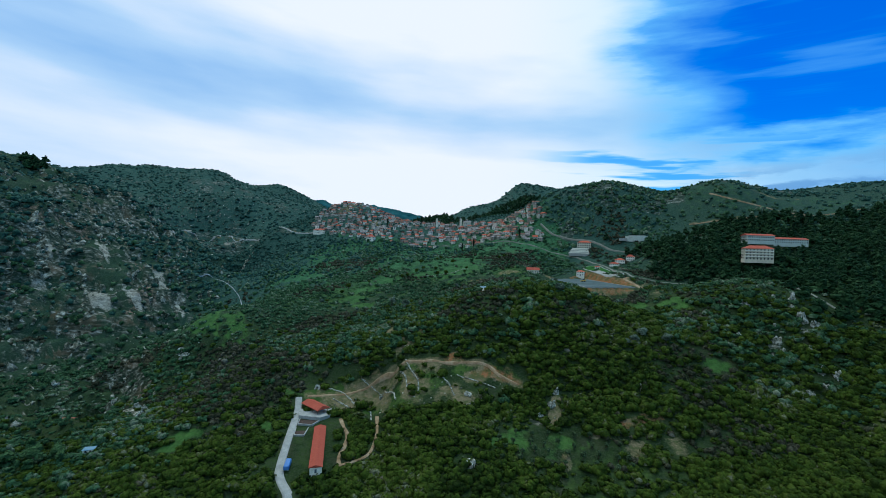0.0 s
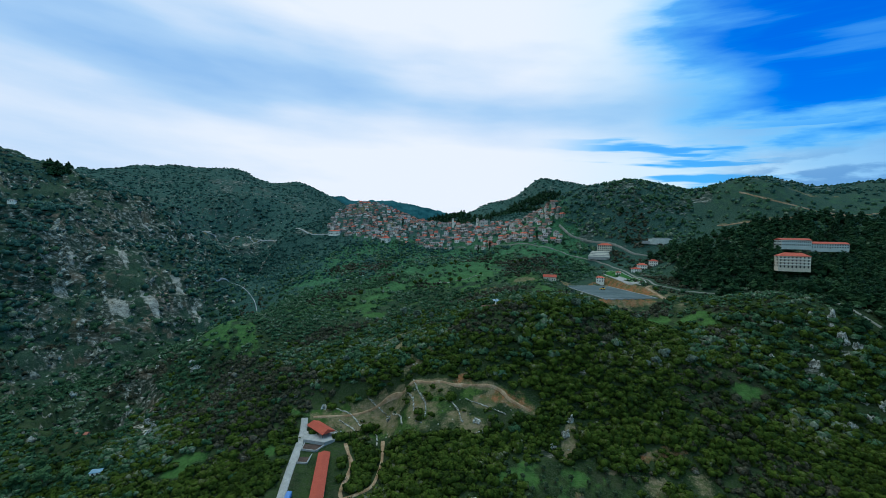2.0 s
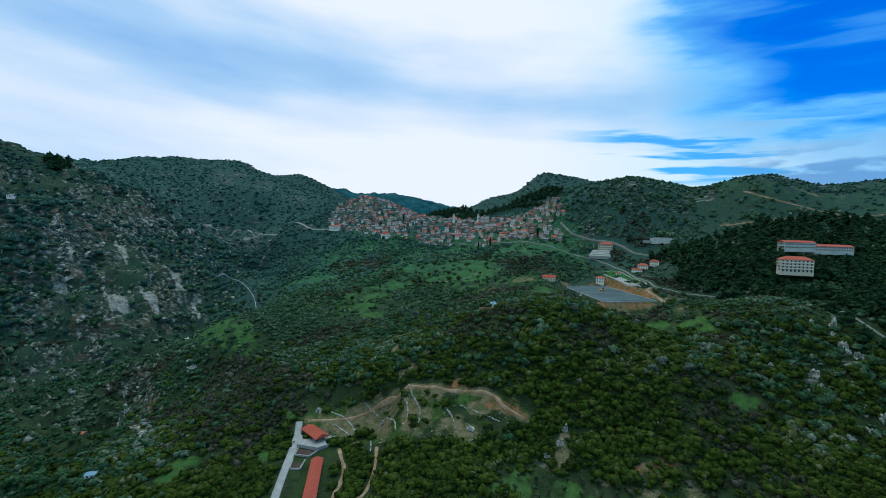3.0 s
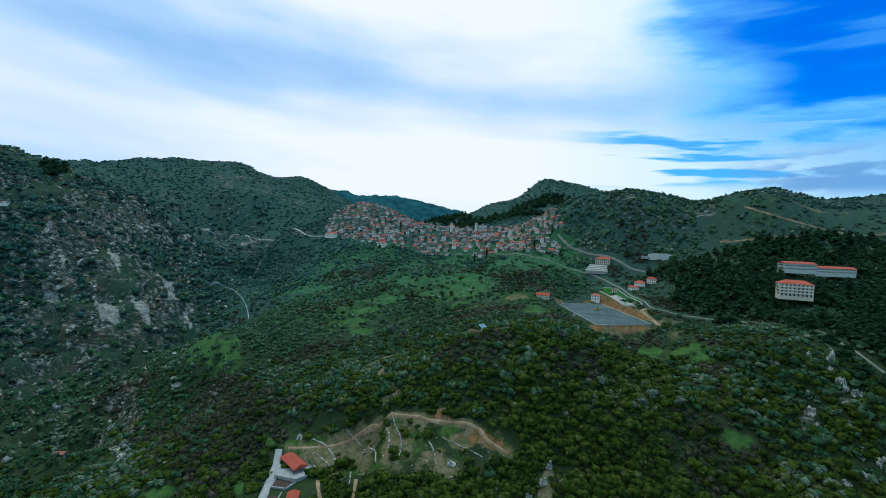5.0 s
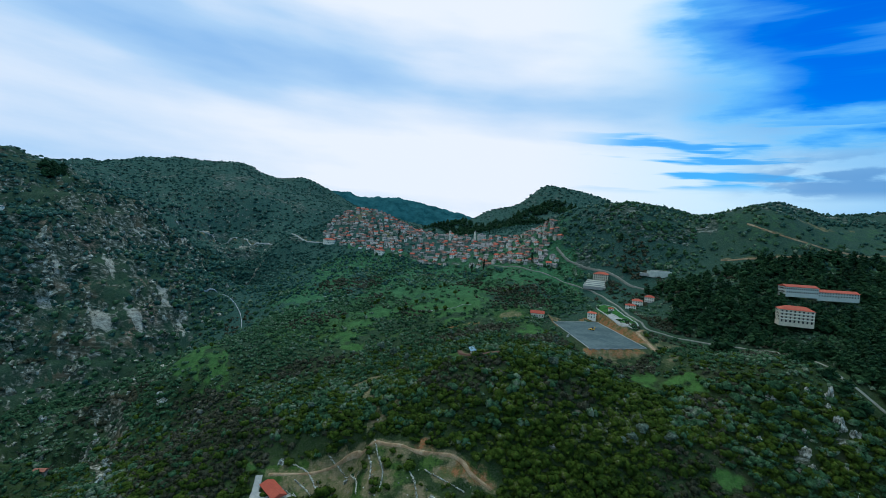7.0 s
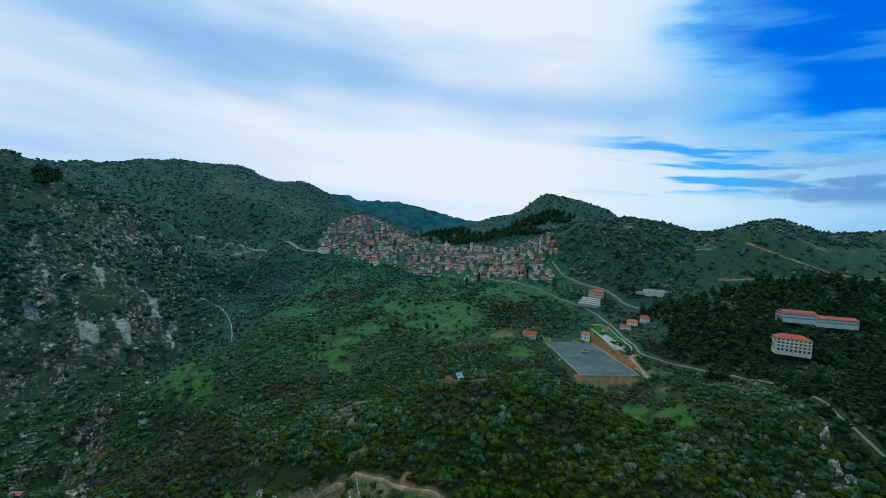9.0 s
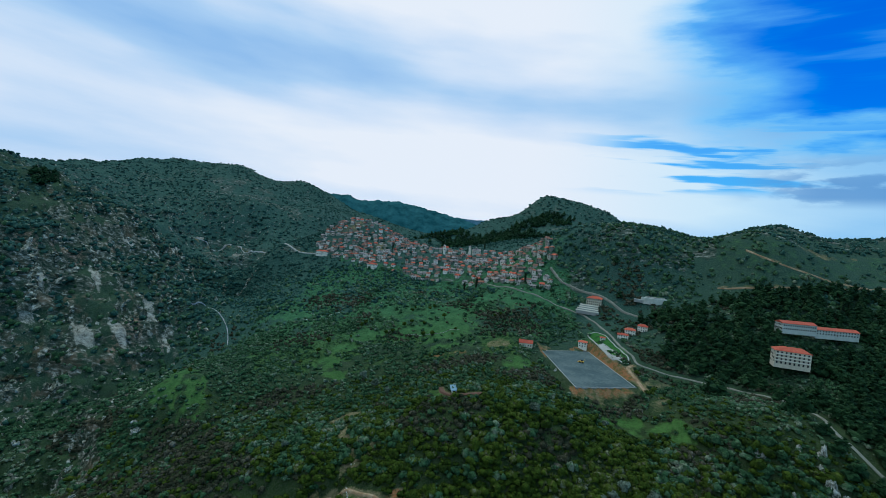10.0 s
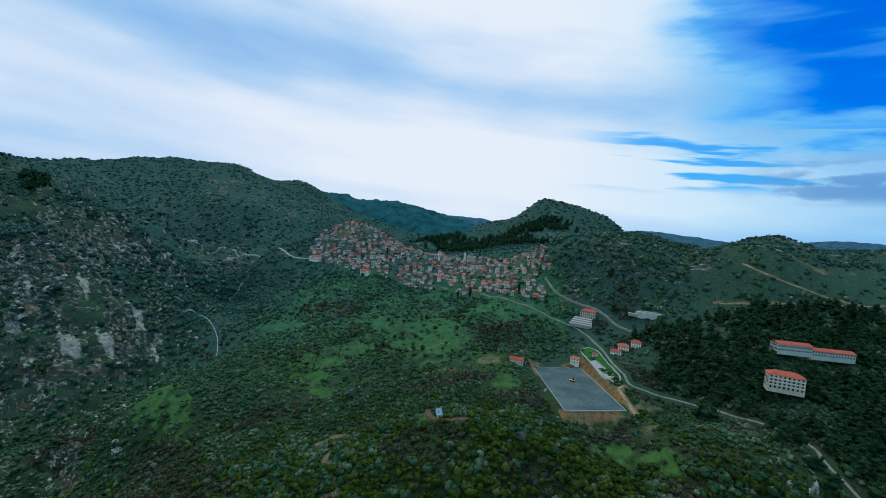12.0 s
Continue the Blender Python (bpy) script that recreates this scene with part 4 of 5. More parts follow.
def open_ground(x, y):
    """How far a place is free of shrubs: meadows, bare soil, roads, houses."""
    clear = np.maximum(patches(x, y, MEADOWS, 0.2), patches(x, y, SMALL_MEADOWS, 0.25)) * (0.90 + 0.12 * fractal(x, y, 15, 161, 3))
    clear = np.maximum(clear, np.maximum(patches(x, y, SOILS), patches(x, y, SMALL_SOILS)) * 0.88)
    clear = np.maximum(clear, patches(x, y, OPEN_HILLS) * 0.6)
    clear = np.maximum(clear, np.maximum(patches(x, y, ROCK_FACES), patches(x, y, SMALL_ROCKS)) * 0.5)
    clear = np.maximum(clear, patches(x, y, SCREE) * 0.9)
    clear = np.maximum(clear, patches(x, y, [(80, 248, 46, 17, 0), (152, 250, 9, 10, 0), (281, 286, 9, 7, 0), (267, 311, 5, 8, 0), (296, 320, 6, 5, 0)], 0.3))
    clear = np.maximum(clear, 0.72 * in_polygon(x, y, VILLAGE))
    clear = np.maximum(clear, patches(x, y, [(-80, 282, 24, 58, 6)], 0.1))
    clear = np.maximum(clear, in_polygon(x, y, TERRACES) * (0.88 + 0.25 * fractal(x, y, 16, 191, 2)))
    return np.maximum(clear, ways(x, y))


def terrace_rim(x, y):
    """1 along the shrubby rims of the old field terraces, which follow the slope's level lines."""
    level = smooth_ground(x, y) + 2.2 * fractal(x, y, 60, 241, 3)
    return field_area(x, y) * step(0.45, 0.85, np.sin(2 * math.pi * level / 6.0))


def shrub_density(x, y):
    blotch, fleck = fractal(x, y, 50, 81, 4), fractal(x, y, 14, 91, 2)
    knoll = 1 - step(450, 530, y - 0.15 * np.abs(x))
    d = 0.56 + 0.40 * knoll + 0.45 * blotch * (1 - 0.7 * knoll) + 0.20 * fleck + 0.40 * (1 - knoll) * terrace_rim(x, y)
    rough = rockiness(x, y)
    d = d * (1 - rough) + rough * (0.54 + 0.55 * blotch + 0.30 * fleck)
    d = np.maximum(d, (0.85 + 0.25 * fleck) * rough * (1 - step(440, 540, np.hypot(x, y))))
    far = step(870, 1100, np.hypot(x, y))
    d = d * (1 - far) + far * (0.62 + 0.35 * blotch)
    d = np.maximum(d, patches(x, y, [(-400, 800, 100, 170, 10)]) * (0.95 + 0.3 * fleck))
    d = np.maximum(d, patches(x, y, [(300, 715, 110, 70, 0), (320, 780, 120, 60, 0), (290, 640, 90, 30, 0)]) * (0.85 + 0.25 * fleck))
    return d * (1 - open_ground(x, y))


def stuff(name, me, label, category):
    return tagged(new(name, me), label, category, kind="stuff")


def steepness(x, y):
    """The slope of the ground, up to 1."""
    return np.clip(np.hypot(smooth_ground(x + 8, y) - smooth_ground(x - 8, y), smooth_ground(x, y + 8) - smooth_ground(x, y - 8)) / 16, 0, 1)


def brownness(x, y):
    """Where the scrub is leafless and brown, 0..1."""
    wild = step(0.25, 0.8, fractal(x, y, 70, 151, 3)) * step(200, 320, y) * (1 - step(880, 1000, y))
    return np.maximum(patches(x, y, BROWN_SCRUB, 0.4), 0.8 * wild)


def shrubs(name, seed, near, far, gap, size, level, leaves, mats, label, tall=(0.7, 1.15), brown=False, leaf=0.3, lobes=1, change=(0, 1)):
    rng = np.random.default_rng(seed)
    x, y = spots(rng, near, far, gap)
    share = brownness(x, y)
    keep = rng.uniform(size=len(x)) < shrub_density(x, y) * (share if brown else 1 - 0.82 * share)
    x, y = x[keep], y[keep]
    z = ground(x, y)
    grow = rng.uniform(0, 1, len(x)) ** 1.25
    w = (size[0] + (size[1] - size[0]) * grow) * (1 + 0.2 * rockiness(x, y)) * (1 + 0.3 * steepness(x, y))
    h = w * rng.uniform(*tall, len(x))
    kinds = [bush(rng, lobes, level, leaves, leaf) for _ in range(8)]
    owners = []
    verts, tris = scatter(kinds, np.stack([x, y, z], 1), w, h, rng, owners=owners)
    # farther bushes more often take the second leaves, which have haze painted in
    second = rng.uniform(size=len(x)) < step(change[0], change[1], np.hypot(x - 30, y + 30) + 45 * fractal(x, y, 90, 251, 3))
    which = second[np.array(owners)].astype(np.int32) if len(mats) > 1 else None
    return stuff(name, fast_mesh(name, verts, tris, mats, which, smooth=True), label, "shrubs")


shrubs("evergreen_scrub", 11, 190, 450, 3.3, (1.2, 4.4), 1, 27, [MAQUIS, HAZED_FIELD_SHRUB], "dense dark green evergreen scrub on the knoll", leaf=0.26, lobes=3, change=(330, 560))
shrubs("valley_scrub", 12, 450, 690, 3.9, (0.9, 3.6), 1, 8, [MAQUIS, HAZED_FIELD_SHRUB], "dark shrubs scattered over old terraced fields", leaf=0.3, lobes=2, change=(330, 560))
shrubs("hillside_scrub", 13, 690, 1130, 5.0, (1.1, 4.0), 1, 4, [HAZED_FIELD_SHRUB, HAZED_MOUNTAIN_SHRUB], "dark shrubs on the gorge side and hills", leaf=0.3, change=(650, 980))
shrubs("leafless_scrub", 15, 190, 800, 3.4, (0.8, 2.8), 1, 18, [BROWN_TWIG], "leafless grey-brown shrubs on old terraces", brown=True, leaf=0.26)
shrubs("mountain_scrub", 14, 1130, 2050, 10.2, (1.8, 5.4), 1, 0, [HAZED_MOUNTAIN_SHRUB], "dark scrub covering the far mountain slopes", (0.5, 0.85))


def pine(rng):
    """A pine: a tapered trunk and an uneven, layered crown."""
    verts, tris, mats, n = [], [], [], 0
    ring = np.array([(math.cos(a), math.sin(a)) for a in np.linspace(0, 2 * math.pi, 6)[:-1]])
    v = np.vstack([np.c_[ring * 0.03, np.full(5, -0.05)], np.c_[ring * 0.012, np.full(5, 0.85)]])
    f = [t for k in range(5) for t in ((k, (k + 1) % 5, 5 + k), ((k + 1) % 5, 5 + (k + 1) % 5, 5 + k))]
    verts.append(v), tris.append(np.array(f)), mats.append(np.zeros(10)),
    n = 10
    for k in range(9):
        h = 0.22 + 0.75 * k / 8
        w = (0.30 * (1 - h) ** 0.7 + 0.05) * rng.uniform(0.75, 1.2)
        cv, cf = clump(rng, 1, 6, 0.35, 0.75, 0.36)
        a = rng.uniform(0, 6.28)
        cv = cv * w + (math.cos(a) * w * 0.45, math.sin(a) * w * 0.45, h)
        verts.append(cv), tris.append(cf + n), mats.append(np.ones(len(cf)))
        n += len(cv)
    return np.vstack(verts), np.vstack(tris), np.concatenate(mats)


def woods(name, seed, rows, near, far, gap, tall, label):
    rng = np.random.default_rng(seed)
    x, y = spots(rng, near, far, gap)
    keep = rng.uniform(size=len(x)) < patches(x, y, rows, 0.22) * (0.86 + 0.2 * fractal(x, y, 36, 5, 2)) * (1 - ways(x, y)) * (1 - patches(x, y, [(355, 438, 22, 17, -20), (418, 503, 50, 18, -4), (413, 490, 44, 9, -4), (303, 625, 24, 20, -20), (262, 572, 24, 22, 0)], 0.1))
    keep &= ~((x > 270) & (y > 598 - 0.03 * (x - 300)) & (y < 800))
    x, y = x[keep], y[keep]
    z = ground(x, y)
    kinds = [pine(rng) for _ in range(5)]
    h = rng.uniform(*tall, len(x))
    which = rng.integers(0, 5, len(x))
    verts, tris, mats, n = [], [], [], 0
    for k, (v, f, m) in enumerate(kinds):
        for i in np.nonzero(which == k)[0]:
            a = rng.uniform(0, 6.28)
            c, s = math.cos(a) * h[i], math.sin(a) * h[i]
            wide = 1.25
            verts.append(np.stack([(v[:, 0] * c - v[:, 1] * s) * wide + x[i], (v[:, 0] * s + v[:, 1] * c) * wide + y[i], v[:, 2] * h[i] + z[i]], 1))
            tris.append(f + n), mats.append(m)
            n += len(v)
    return stuff(name, fast_mesh(name, np.vstack(verts), np.vstack(tris), [BARK, PINE], np.concatenate(mats)), label, "pine wood")


woods("pine_wood", 21, PINES, 220, 900, 7.4, (9, 16), "dense dark pine wood on the slope")
woods("distant_pine_wood", 22, FAR_PINES, 720, 1600, 9.4, (11, 17), "dark pine stand on the hill behind the village")


def tree_parts(kind, seed):
    """Trunk with limbs, and crown, of one small tree of unit height."""
    rng = np.random.default_rng(seed)
    bm = bmesh.new()
    bmesh.ops.create_cone(bm, segments=7, radius1=0.055, radius2=0.028, depth=0.5, matrix=Matrix.Translation((0, 0, 0.2)))
    for k in range(4):
        m = Matrix.Rotation(k * 1.6 + rng.uniform(0, 0.6), 4, "Z") @ Matrix.Translation((0.08, 0, 0.48)) @ Matrix.Rotation(radians(42), 4, "Y")
        bmesh.ops.create_cone(bm, segments=5, radius1=0.024, radius2=0.008, depth=0.34, matrix=m)
    trunk = finish(bm, "trunk", BARK)
    verts, tris, n = [], [], 0
    for k in range(11 if kind != "cypress" else 9):
        v, f = clump(rng, 2, 26, 0.3, 0.85, 0.30)
        if kind == "cypress":
            h = 0.12 + 0.8 * k / 8
            w = 0.105 * math.sin(math.pi * (0.25 + 0.7 * (1 - k / 8) * 0.75)) * rng.uniform(0.85, 1.1)
            v = v * (w, w, 0.10) + (rng.uniform(-0.015, 0.015), rng.uniform(-0.015, 0.015), h)
        else:
            a, q = rng.uniform(0, 6.28), rng.uniform(0.0, 0.30)
            v = v * rng.uniform(0.15, 0.27) + (math.cos(a) * q, math.sin(a) * q, rng.uniform(0.45, 0.85))
        verts.append(v), tris.append(f + n)
        n += len(v)
    leaves = {"cypress": CYPRESS, "grey": GREY_TWIG, "pale": PALE_LEAF, "olive": OLIVE}.get(kind, MAQUIS)
    return trunk, fast_mesh("crown", np.vstack(verts), np.vstack(tris), [leaves])


def plant_trees(name, kind, label, group, places, tall, seed):
    rng = random.Random(seed)
    first = None
    for k, (x, y) in enumerate(places):
        h = rng.uniform(*tall)
        at = Matrix.Translation((x, y, float(ground(x, y)))) @ Matrix.Rotation(rng.uniform(0, 6.28), 4, "Z") @ Matrix.Diagonal((h, h, h, 1))
        if k % 4 == 0:
            first = thing(name, label, "tree", at, group)
            trunk, crown = tree_parts(kind, seed + k)
            part("trunk", trunk, None, first)
            part("crown", crown, None, first)
        else:
            ob = new(name)
            ob.matrix_basis = at
            tagged(ob, label, "tree", group)
            for c in first.children:
                part(c.name.split(".")[0], c.data, None, ob)


MEADOW_TREES = [(6, 642), (4, 599), (-14, 605), (-19, 641), (-23, 600), (-77, 613), (-80, 602), (-71, 622), (-42, 577), (-35, 583), (45, 568), (42, 558), (6, 564), (12, 650), (-68, 645), (-16, 655),
                (29, 609), (-87, 576), (-117, 542), (-129, 521), (-113, 568), (94, 599), (102, 605), (17, 563), (229, 377), (203, 374), (-232, 478), (-268, 505)]
plant_trees("field_tree", "round", "small round dark green tree in a meadow", "trees in the meadows", MEADOW_TREES, (4.5, 8.5), 41)
plant_trees("cypress", "cypress", "tall slim dark green cypress", "cypresses", [(145, 713), (71, 748), (72, 758), (52, 764), (-100, 912), (132, 708), (478, 550), (486, 551), (470, 538), (493, 548), (461, 539), (87, 928)], (10, 16), 52)
plant_trees("bare_tree", "grey", "leafless pale grey tree among dark scrub", "bare grey trees", [(158, 320), (184, 322), (151, 318), (28, 487), (35, 452), (112, 365), (-84, 378), (-29, 460), (-135, 518), (-46, 480), (167, 325), (171, 380), (128, 435), (-12, 435)], (6, 10), 63)

grove = random.Random(5)
plant_trees("olive_tree", "olive", "small round grey-green olive tree in a grove", "olive trees in the grove", [(42 + 9.5 * i + 2.5 * (j % 2) + grove.uniform(-1.5, 1.5), 234 + 7.5 * j + grove.uniform(-1.2, 1.2)) for i in range(9) for j in range(4)], (3.0, 4.6), 81)
plant_trees("pale_tree", "pale", "pale green broad tree in the valley bottom", "pale green trees", [(-282, 283), (-274, 289), (-266, 284), (-254, 288), (-246, 282), (-262, 276), (-280, 297)], (9, 14), 71)


def outcrop(seed, w, h):
    """A jagged limestone outcrop, one shape with several teeth."""
    rng = np.random.default_rng(seed)
    v, f = icosphere(4)
    def lumps(size, k):
        return value_noise(v[:, 0] + 0.6 * v[:, 2], v[:, 1] - 0.4 * v[:, 2], size, seed % 50 + k)
    grit = 0.85 + 0.55 * lumps(0.6, 1) + 0.55 * np.abs(lumps(0.32, 5)) - 0.35 * np.abs(lumps(0.17, 9)) + 0.06 * rng.uniform(-1, 1, len(v))
    shape = v * np.clip(grit, 0.3, 2)[:, None] * (0.46 * w, 0.38 * w, 0.85 * h)
    shape[:, 0] += 0.25 * shape[:, 2]
    return fast_mesh("limestone_outcrop", shape, f, [LIMESTONE])


def outcrops():
    right_slope = [(263, 343, 8, 5), (299, 340, 6, 6), (286, 343, 4, 3), (293, 332, 4, 4), (294, 322, 6, 6), (299, 317, 6, 5), (270, 321, 4, 5), (266, 313, 6, 5), (263, 306, 5, 4), (283, 304, 4, 3), (280, 291, 6, 4), (287, 284, 7, 4), (275, 280, 5, 3), (261, 278, 5, 3), (243, 323, 4, 3)]
    knoll = [(-37.7, 324.8, 5, 3), (-91.3, 337.8, 5, 2.5), (73, 274, 5, 3), (83, 280, 5, 4), (89, 289, 4, 4), (79, 315, 3, 2.5), (149, 287, 4, 3), (114, 273, 5, 3), (215, 273, 4, 3), (23, 229, 9, 4), (26, 289, 6, 2.5), (150, 478, 4, 2.5)]
    gorge_edge = [(-244, 419, 9, 5), (-251, 426, 7, 4), (-310, 459, 7, 4), (-335, 449, 6, 4), (-250, 363, 7, 4), (-243, 356, 6, 4), (-385, 439, 6, 4), (-223, 300, 6, 4), (-232, 343, 6, 4), (-317, 428, 7, 4), (-312, 412, 6, 4), (-228, 330, 7, 4)]
    rows = right_slope + knoll + gorge_edge
    for k, (x, y, w, h) in enumerate(rows):
        ob = new("limestone_outcrop", outcrop(100 + k, w, h))
        ob.matrix_basis = pose(x, y, float(ground(x, y)), 0, 0, 40 * k)
        tagged(ob, "pale jagged limestone outcrop among dark shrubs", "rock", "limestone outcrops")


outcrops()


def loose_rocks():
    """Stones and crags strewn over the gorge side, the mountain and the terraces."""
    rng = np.random.default_rng(77)
    x1, y1 = spots(rng, 220, 930, 6.1)
    p1 = rockiness(x1, y1) * (0.02 + 0.05 * step(470, 600, np.hypot(x1, y1))) + 0.42 * patches(x1, y1, ROCKY_HILLS) + 0.9 * patches(x1, y1, [(281, 286, 14, 9, 0), (267, 312, 7, 14, 0), (296, 320, 9, 9, 0), (-12, 366, 15, 7, 60), (-43, 407, 12, 7, 10), (85, 283, 8, 14, 0), (-246, 420, 12, 20, 40)]) + 0.14 * np.maximum(patches(x1, y1, ROCK_FACES), patches(x1, y1, SMALL_ROCKS)) + 0.9 * in_polygon(x1, y1, TERRACES)
    x2, y2 = spots(rng, 880, 1800, 8.5)
    p2 = 0.20 + 0.25 * fractal(x2, y2, 116, 7, 3) + 0.75 * patches(x2, y2, [(-580, 1150, 230, 150, -20), (-470, 980, 150, 50, -10), (330, 1260, 130, 70, 0)], 0.5)
    x, y, p = np.r_[x1, x2], np.r_[y1, y2], np.r_[p1, p2] * (0.55 + 0.6 * fractal(np.r_[x1, x2], np.r_[y1, y2], 58, 19, 3))
    keep = (rng.uniform(size=len(x)) < p) & (ways(x, y) < 0.2) & ~in_polygon(x, y, VILLAGE)
    x, y = x[keep], y[keep]
    r = np.hypot(x, y)
    w = rng.uniform(0.4, 1.5, len(x)) ** 1.3 * (0.8 + 0.5 * step(870, 1160, r)) * (0.7 + 0.5 * rockiness(x, y))
    w = np.where((np.abs(x) < 87) & (y < 348), 0.6 + 0.3 * w, w)
    h = w * rng.uniform(0.5, 1.3, len(x)) * (1 + 0.8 * rockiness(x, y))
    kinds = [clump(rng, 1, 0, 0.38, 1.0) for _ in range(8)]
    verts, tris = scatter(kinds, np.stack([x, y, ground(x, y)], 1), w, h, rng, 0.1)
    stuff("loose_rocks", fast_mesh("loose_rocks", verts, tris, [GORGE_STONE]), "pale limestone rocks strewn over slopes", "rocks")


loose_rocks()


def crags():
    """Broken limestone ribs and blocks standing out of the gorge side."""
    rng = np.random.default_rng(78)
    x, y = spots(rng, 330, 900, 7.2)
    ribs = np.abs(fractal(x + 0.9 * y, y * 0.35 - 0.3 * x, 45, 37, 3))
    p = rockiness(x, y) * step(0.30, 0.08, ribs) * (0.10 + 0.25 * step(480, 620, np.hypot(x, y))) + 0.22 * np.maximum(patches(x, y, ROCK_FACES), patches(x, y, SMALL_ROCKS)) * (y < 760)
    keep = (rng.uniform(size=len(x)) < p) & (ways(x, y) < 0.2)
    x, y = x[keep], y[keep]
    kinds = []
    for k in range(9):
        v, f = icosphere(2 if k < 4 else 1)
        v = v * (1 + 0.42 * rng.uniform(-1, 1, (len(v), 1)))
        v = v * (rng.uniform(0.5, 1.1), rng.uniform(0.5, 0.9), rng.uniform(0.8, 1.5))
        v[:, 0] += 0.4 * v[:, 2]
        kinds.append((v, f[v[f].mean(1)[:, 2] > -0.7]))
    w = 1.0 + 5.5 * rng.uniform(0, 1, len(x)) ** 2.4
    w = w * (0.5 + 0.5 * step(470, 600, np.hypot(x, y)))
    # long pale ribs running straight down the slope
    tx, ty = spots(rng, 520, 1050, 25.0)
    ok = (rng.uniform(size=len(tx)) < rockiness(tx, ty) * 0.8) & (ways(tx, ty) < 0.2)
    px, py = tx[ok], ty[ok]
    wide, left = rng.uniform(1.6, 5.0, len(px)), rng.integers(5, 26, len(px))
    rx, ry, rw = [], [], []
    for k in range(25):
        gx, gy = ground(px + 6, py) - ground(px - 6, py), ground(px, py + 6) - ground(px, py - 6)
        n = np.hypot(gx, gy) + 1e-6
        go = (n > 5) & (left > k)
        px, py, wide, left, gx, gy, n = (q[go] for q in (px, py, wide, left, gx, gy, n))
        px, py = px - 2.6 * gx / n + rng.uniform(-0.9, 0.9, len(px)), py - 2.6 * gy / n + rng.uniform(-0.9, 0.9, len(px))
        rx.extend(px), ry.extend(py), rw.extend(wide * rng.uniform(0.5, 1.3, len(px)))
    x, y, w = np.r_[x, rx], np.r_[y, ry], np.r_[w, rw]
    h = w * rng.uniform(0.5, 1.2, len(x))
    verts, tris = scatter(kinds, np.stack([x, y, ground(x, y)], 1), w, h, rng, -0.45)
    stuff("rock_crags", fast_mesh("rock_crags", verts, tris, [GORGE_STONE]), "broken pale limestone crags on the gorge side", "rocks")


crags()


# ---- houses ----
def hip_roof(w, d, rise, over=0.5, thick=0.22, ridge=None):
    """A tiled hip roof (a gable where the ridge is as long as the house) with eaves that have thickness."""
    bm = bmesh.new()
    ridge = max(w - d, w * 0.12) if ridge is None else ridge
    a, b = w / 2 + over, d / 2 + over
    low = [bm.verts.new((x, y, -thick)) for x, y in ((-a, -b), (a, -b), (a, b), (-a, b))]
    eave = [bm.verts.new((x, y, 0)) for x, y in ((-a, -b), (a, -b), (a, b), (-a, b))]
    r0, r1 = bm.verts.new((-ridge / 2, 0, rise)), bm.verts.new((ridge / 2, 0, rise))
    bm.faces.new(low[::-1])
    for k in range(4):
        bm.faces.new((low[k], low[(k + 1) % 4], eave[(k + 1) % 4], eave[k]))
    bm.faces.new((eave[0], eave[1], r1, r0))
    bm.faces.new((eave[1], eave[2], r1))
    bm.faces.new((eave[2], eave[3], r0, r1))
    bm.faces.new((eave[3], eave[0], r0))
    return bm


def wall_block(w, d, h, deep=3.5, bevel=0.06):
    bm = bmesh.new()
    box(bm, (w, d, h + deep), (0, 0, -deep), 0, bevel)
    return bm


def window_mesh(w, h):
    """A dark pane set back in a painted frame, one piece; faces -y."""
    bm = bmesh.new()
    box(bm, (w, 0.14, h))
    front = min(bm.faces, key=lambda f: f.calc_center_median().y)
    bmesh.ops.inset_region(bm, faces=[front], thickness=0.11, depth=-0.07)
    front.material_index = 1
    return finish(bm, "window", [SHUTTER, PANE])


WINDOW = window_mesh(1.1, 1.5)
TALL_WINDOW = window_mesh(1.3, 2.2)


def door_mesh():
    bm = bmesh.new()
    box(bm, (1.15, 0.14, 2.15))
    front = min(bm.faces, key=lambda f: f.calc_center_median().y)
    bmesh.ops.inset_region(bm, faces=[front], thickness=0.10, depth=-0.05)
    return finish(bm, "door", SHUTTER)


DOOR = door_mesh()


def chimney_mesh(h):
    bm = bmesh.new()
    box(bm, (0.7, 0.7, h))
    box(bm, (0.95, 0.95, 0.14), (0, 0, h))
    box(bm, (0.5, 0.5, 0.3), (0, 0, h + 0.14))
    return finish(bm, "chimney", PLASTER)


CHIMNEY = chimney_mesh(1.6)


def facade(parent, w, d, floors, storey, mesh, step_w=2.4, sides=(0, 1, 2, 3), first=0.9, door=True):
    """Windows in rows round a house, each a part, and a door in front."""
    for side in sides:
        span, out = ((w, d) if side % 2 == 0 else (d, w))
        n = max(1, int((span - 0.8) / step_w))
        for f in range(floors):
            for k in range(n):
                u = (k - (n - 1) / 2) * (span - 0.8) / n
                turn = Matrix.Rotation(radians(90 * side), 4, "Z")
                if door and side == 0 and f == 0 and k == n // 2:
                    part("door", DOOR, None, parent, at=turn @ Matrix.Translation((u, -out / 2 - 0.04, 0.05)))
                else:
                    part("window", mesh, None, parent, at=turn @ Matrix.Translation((u, -out / 2 - 0.04, first + f * storey)))


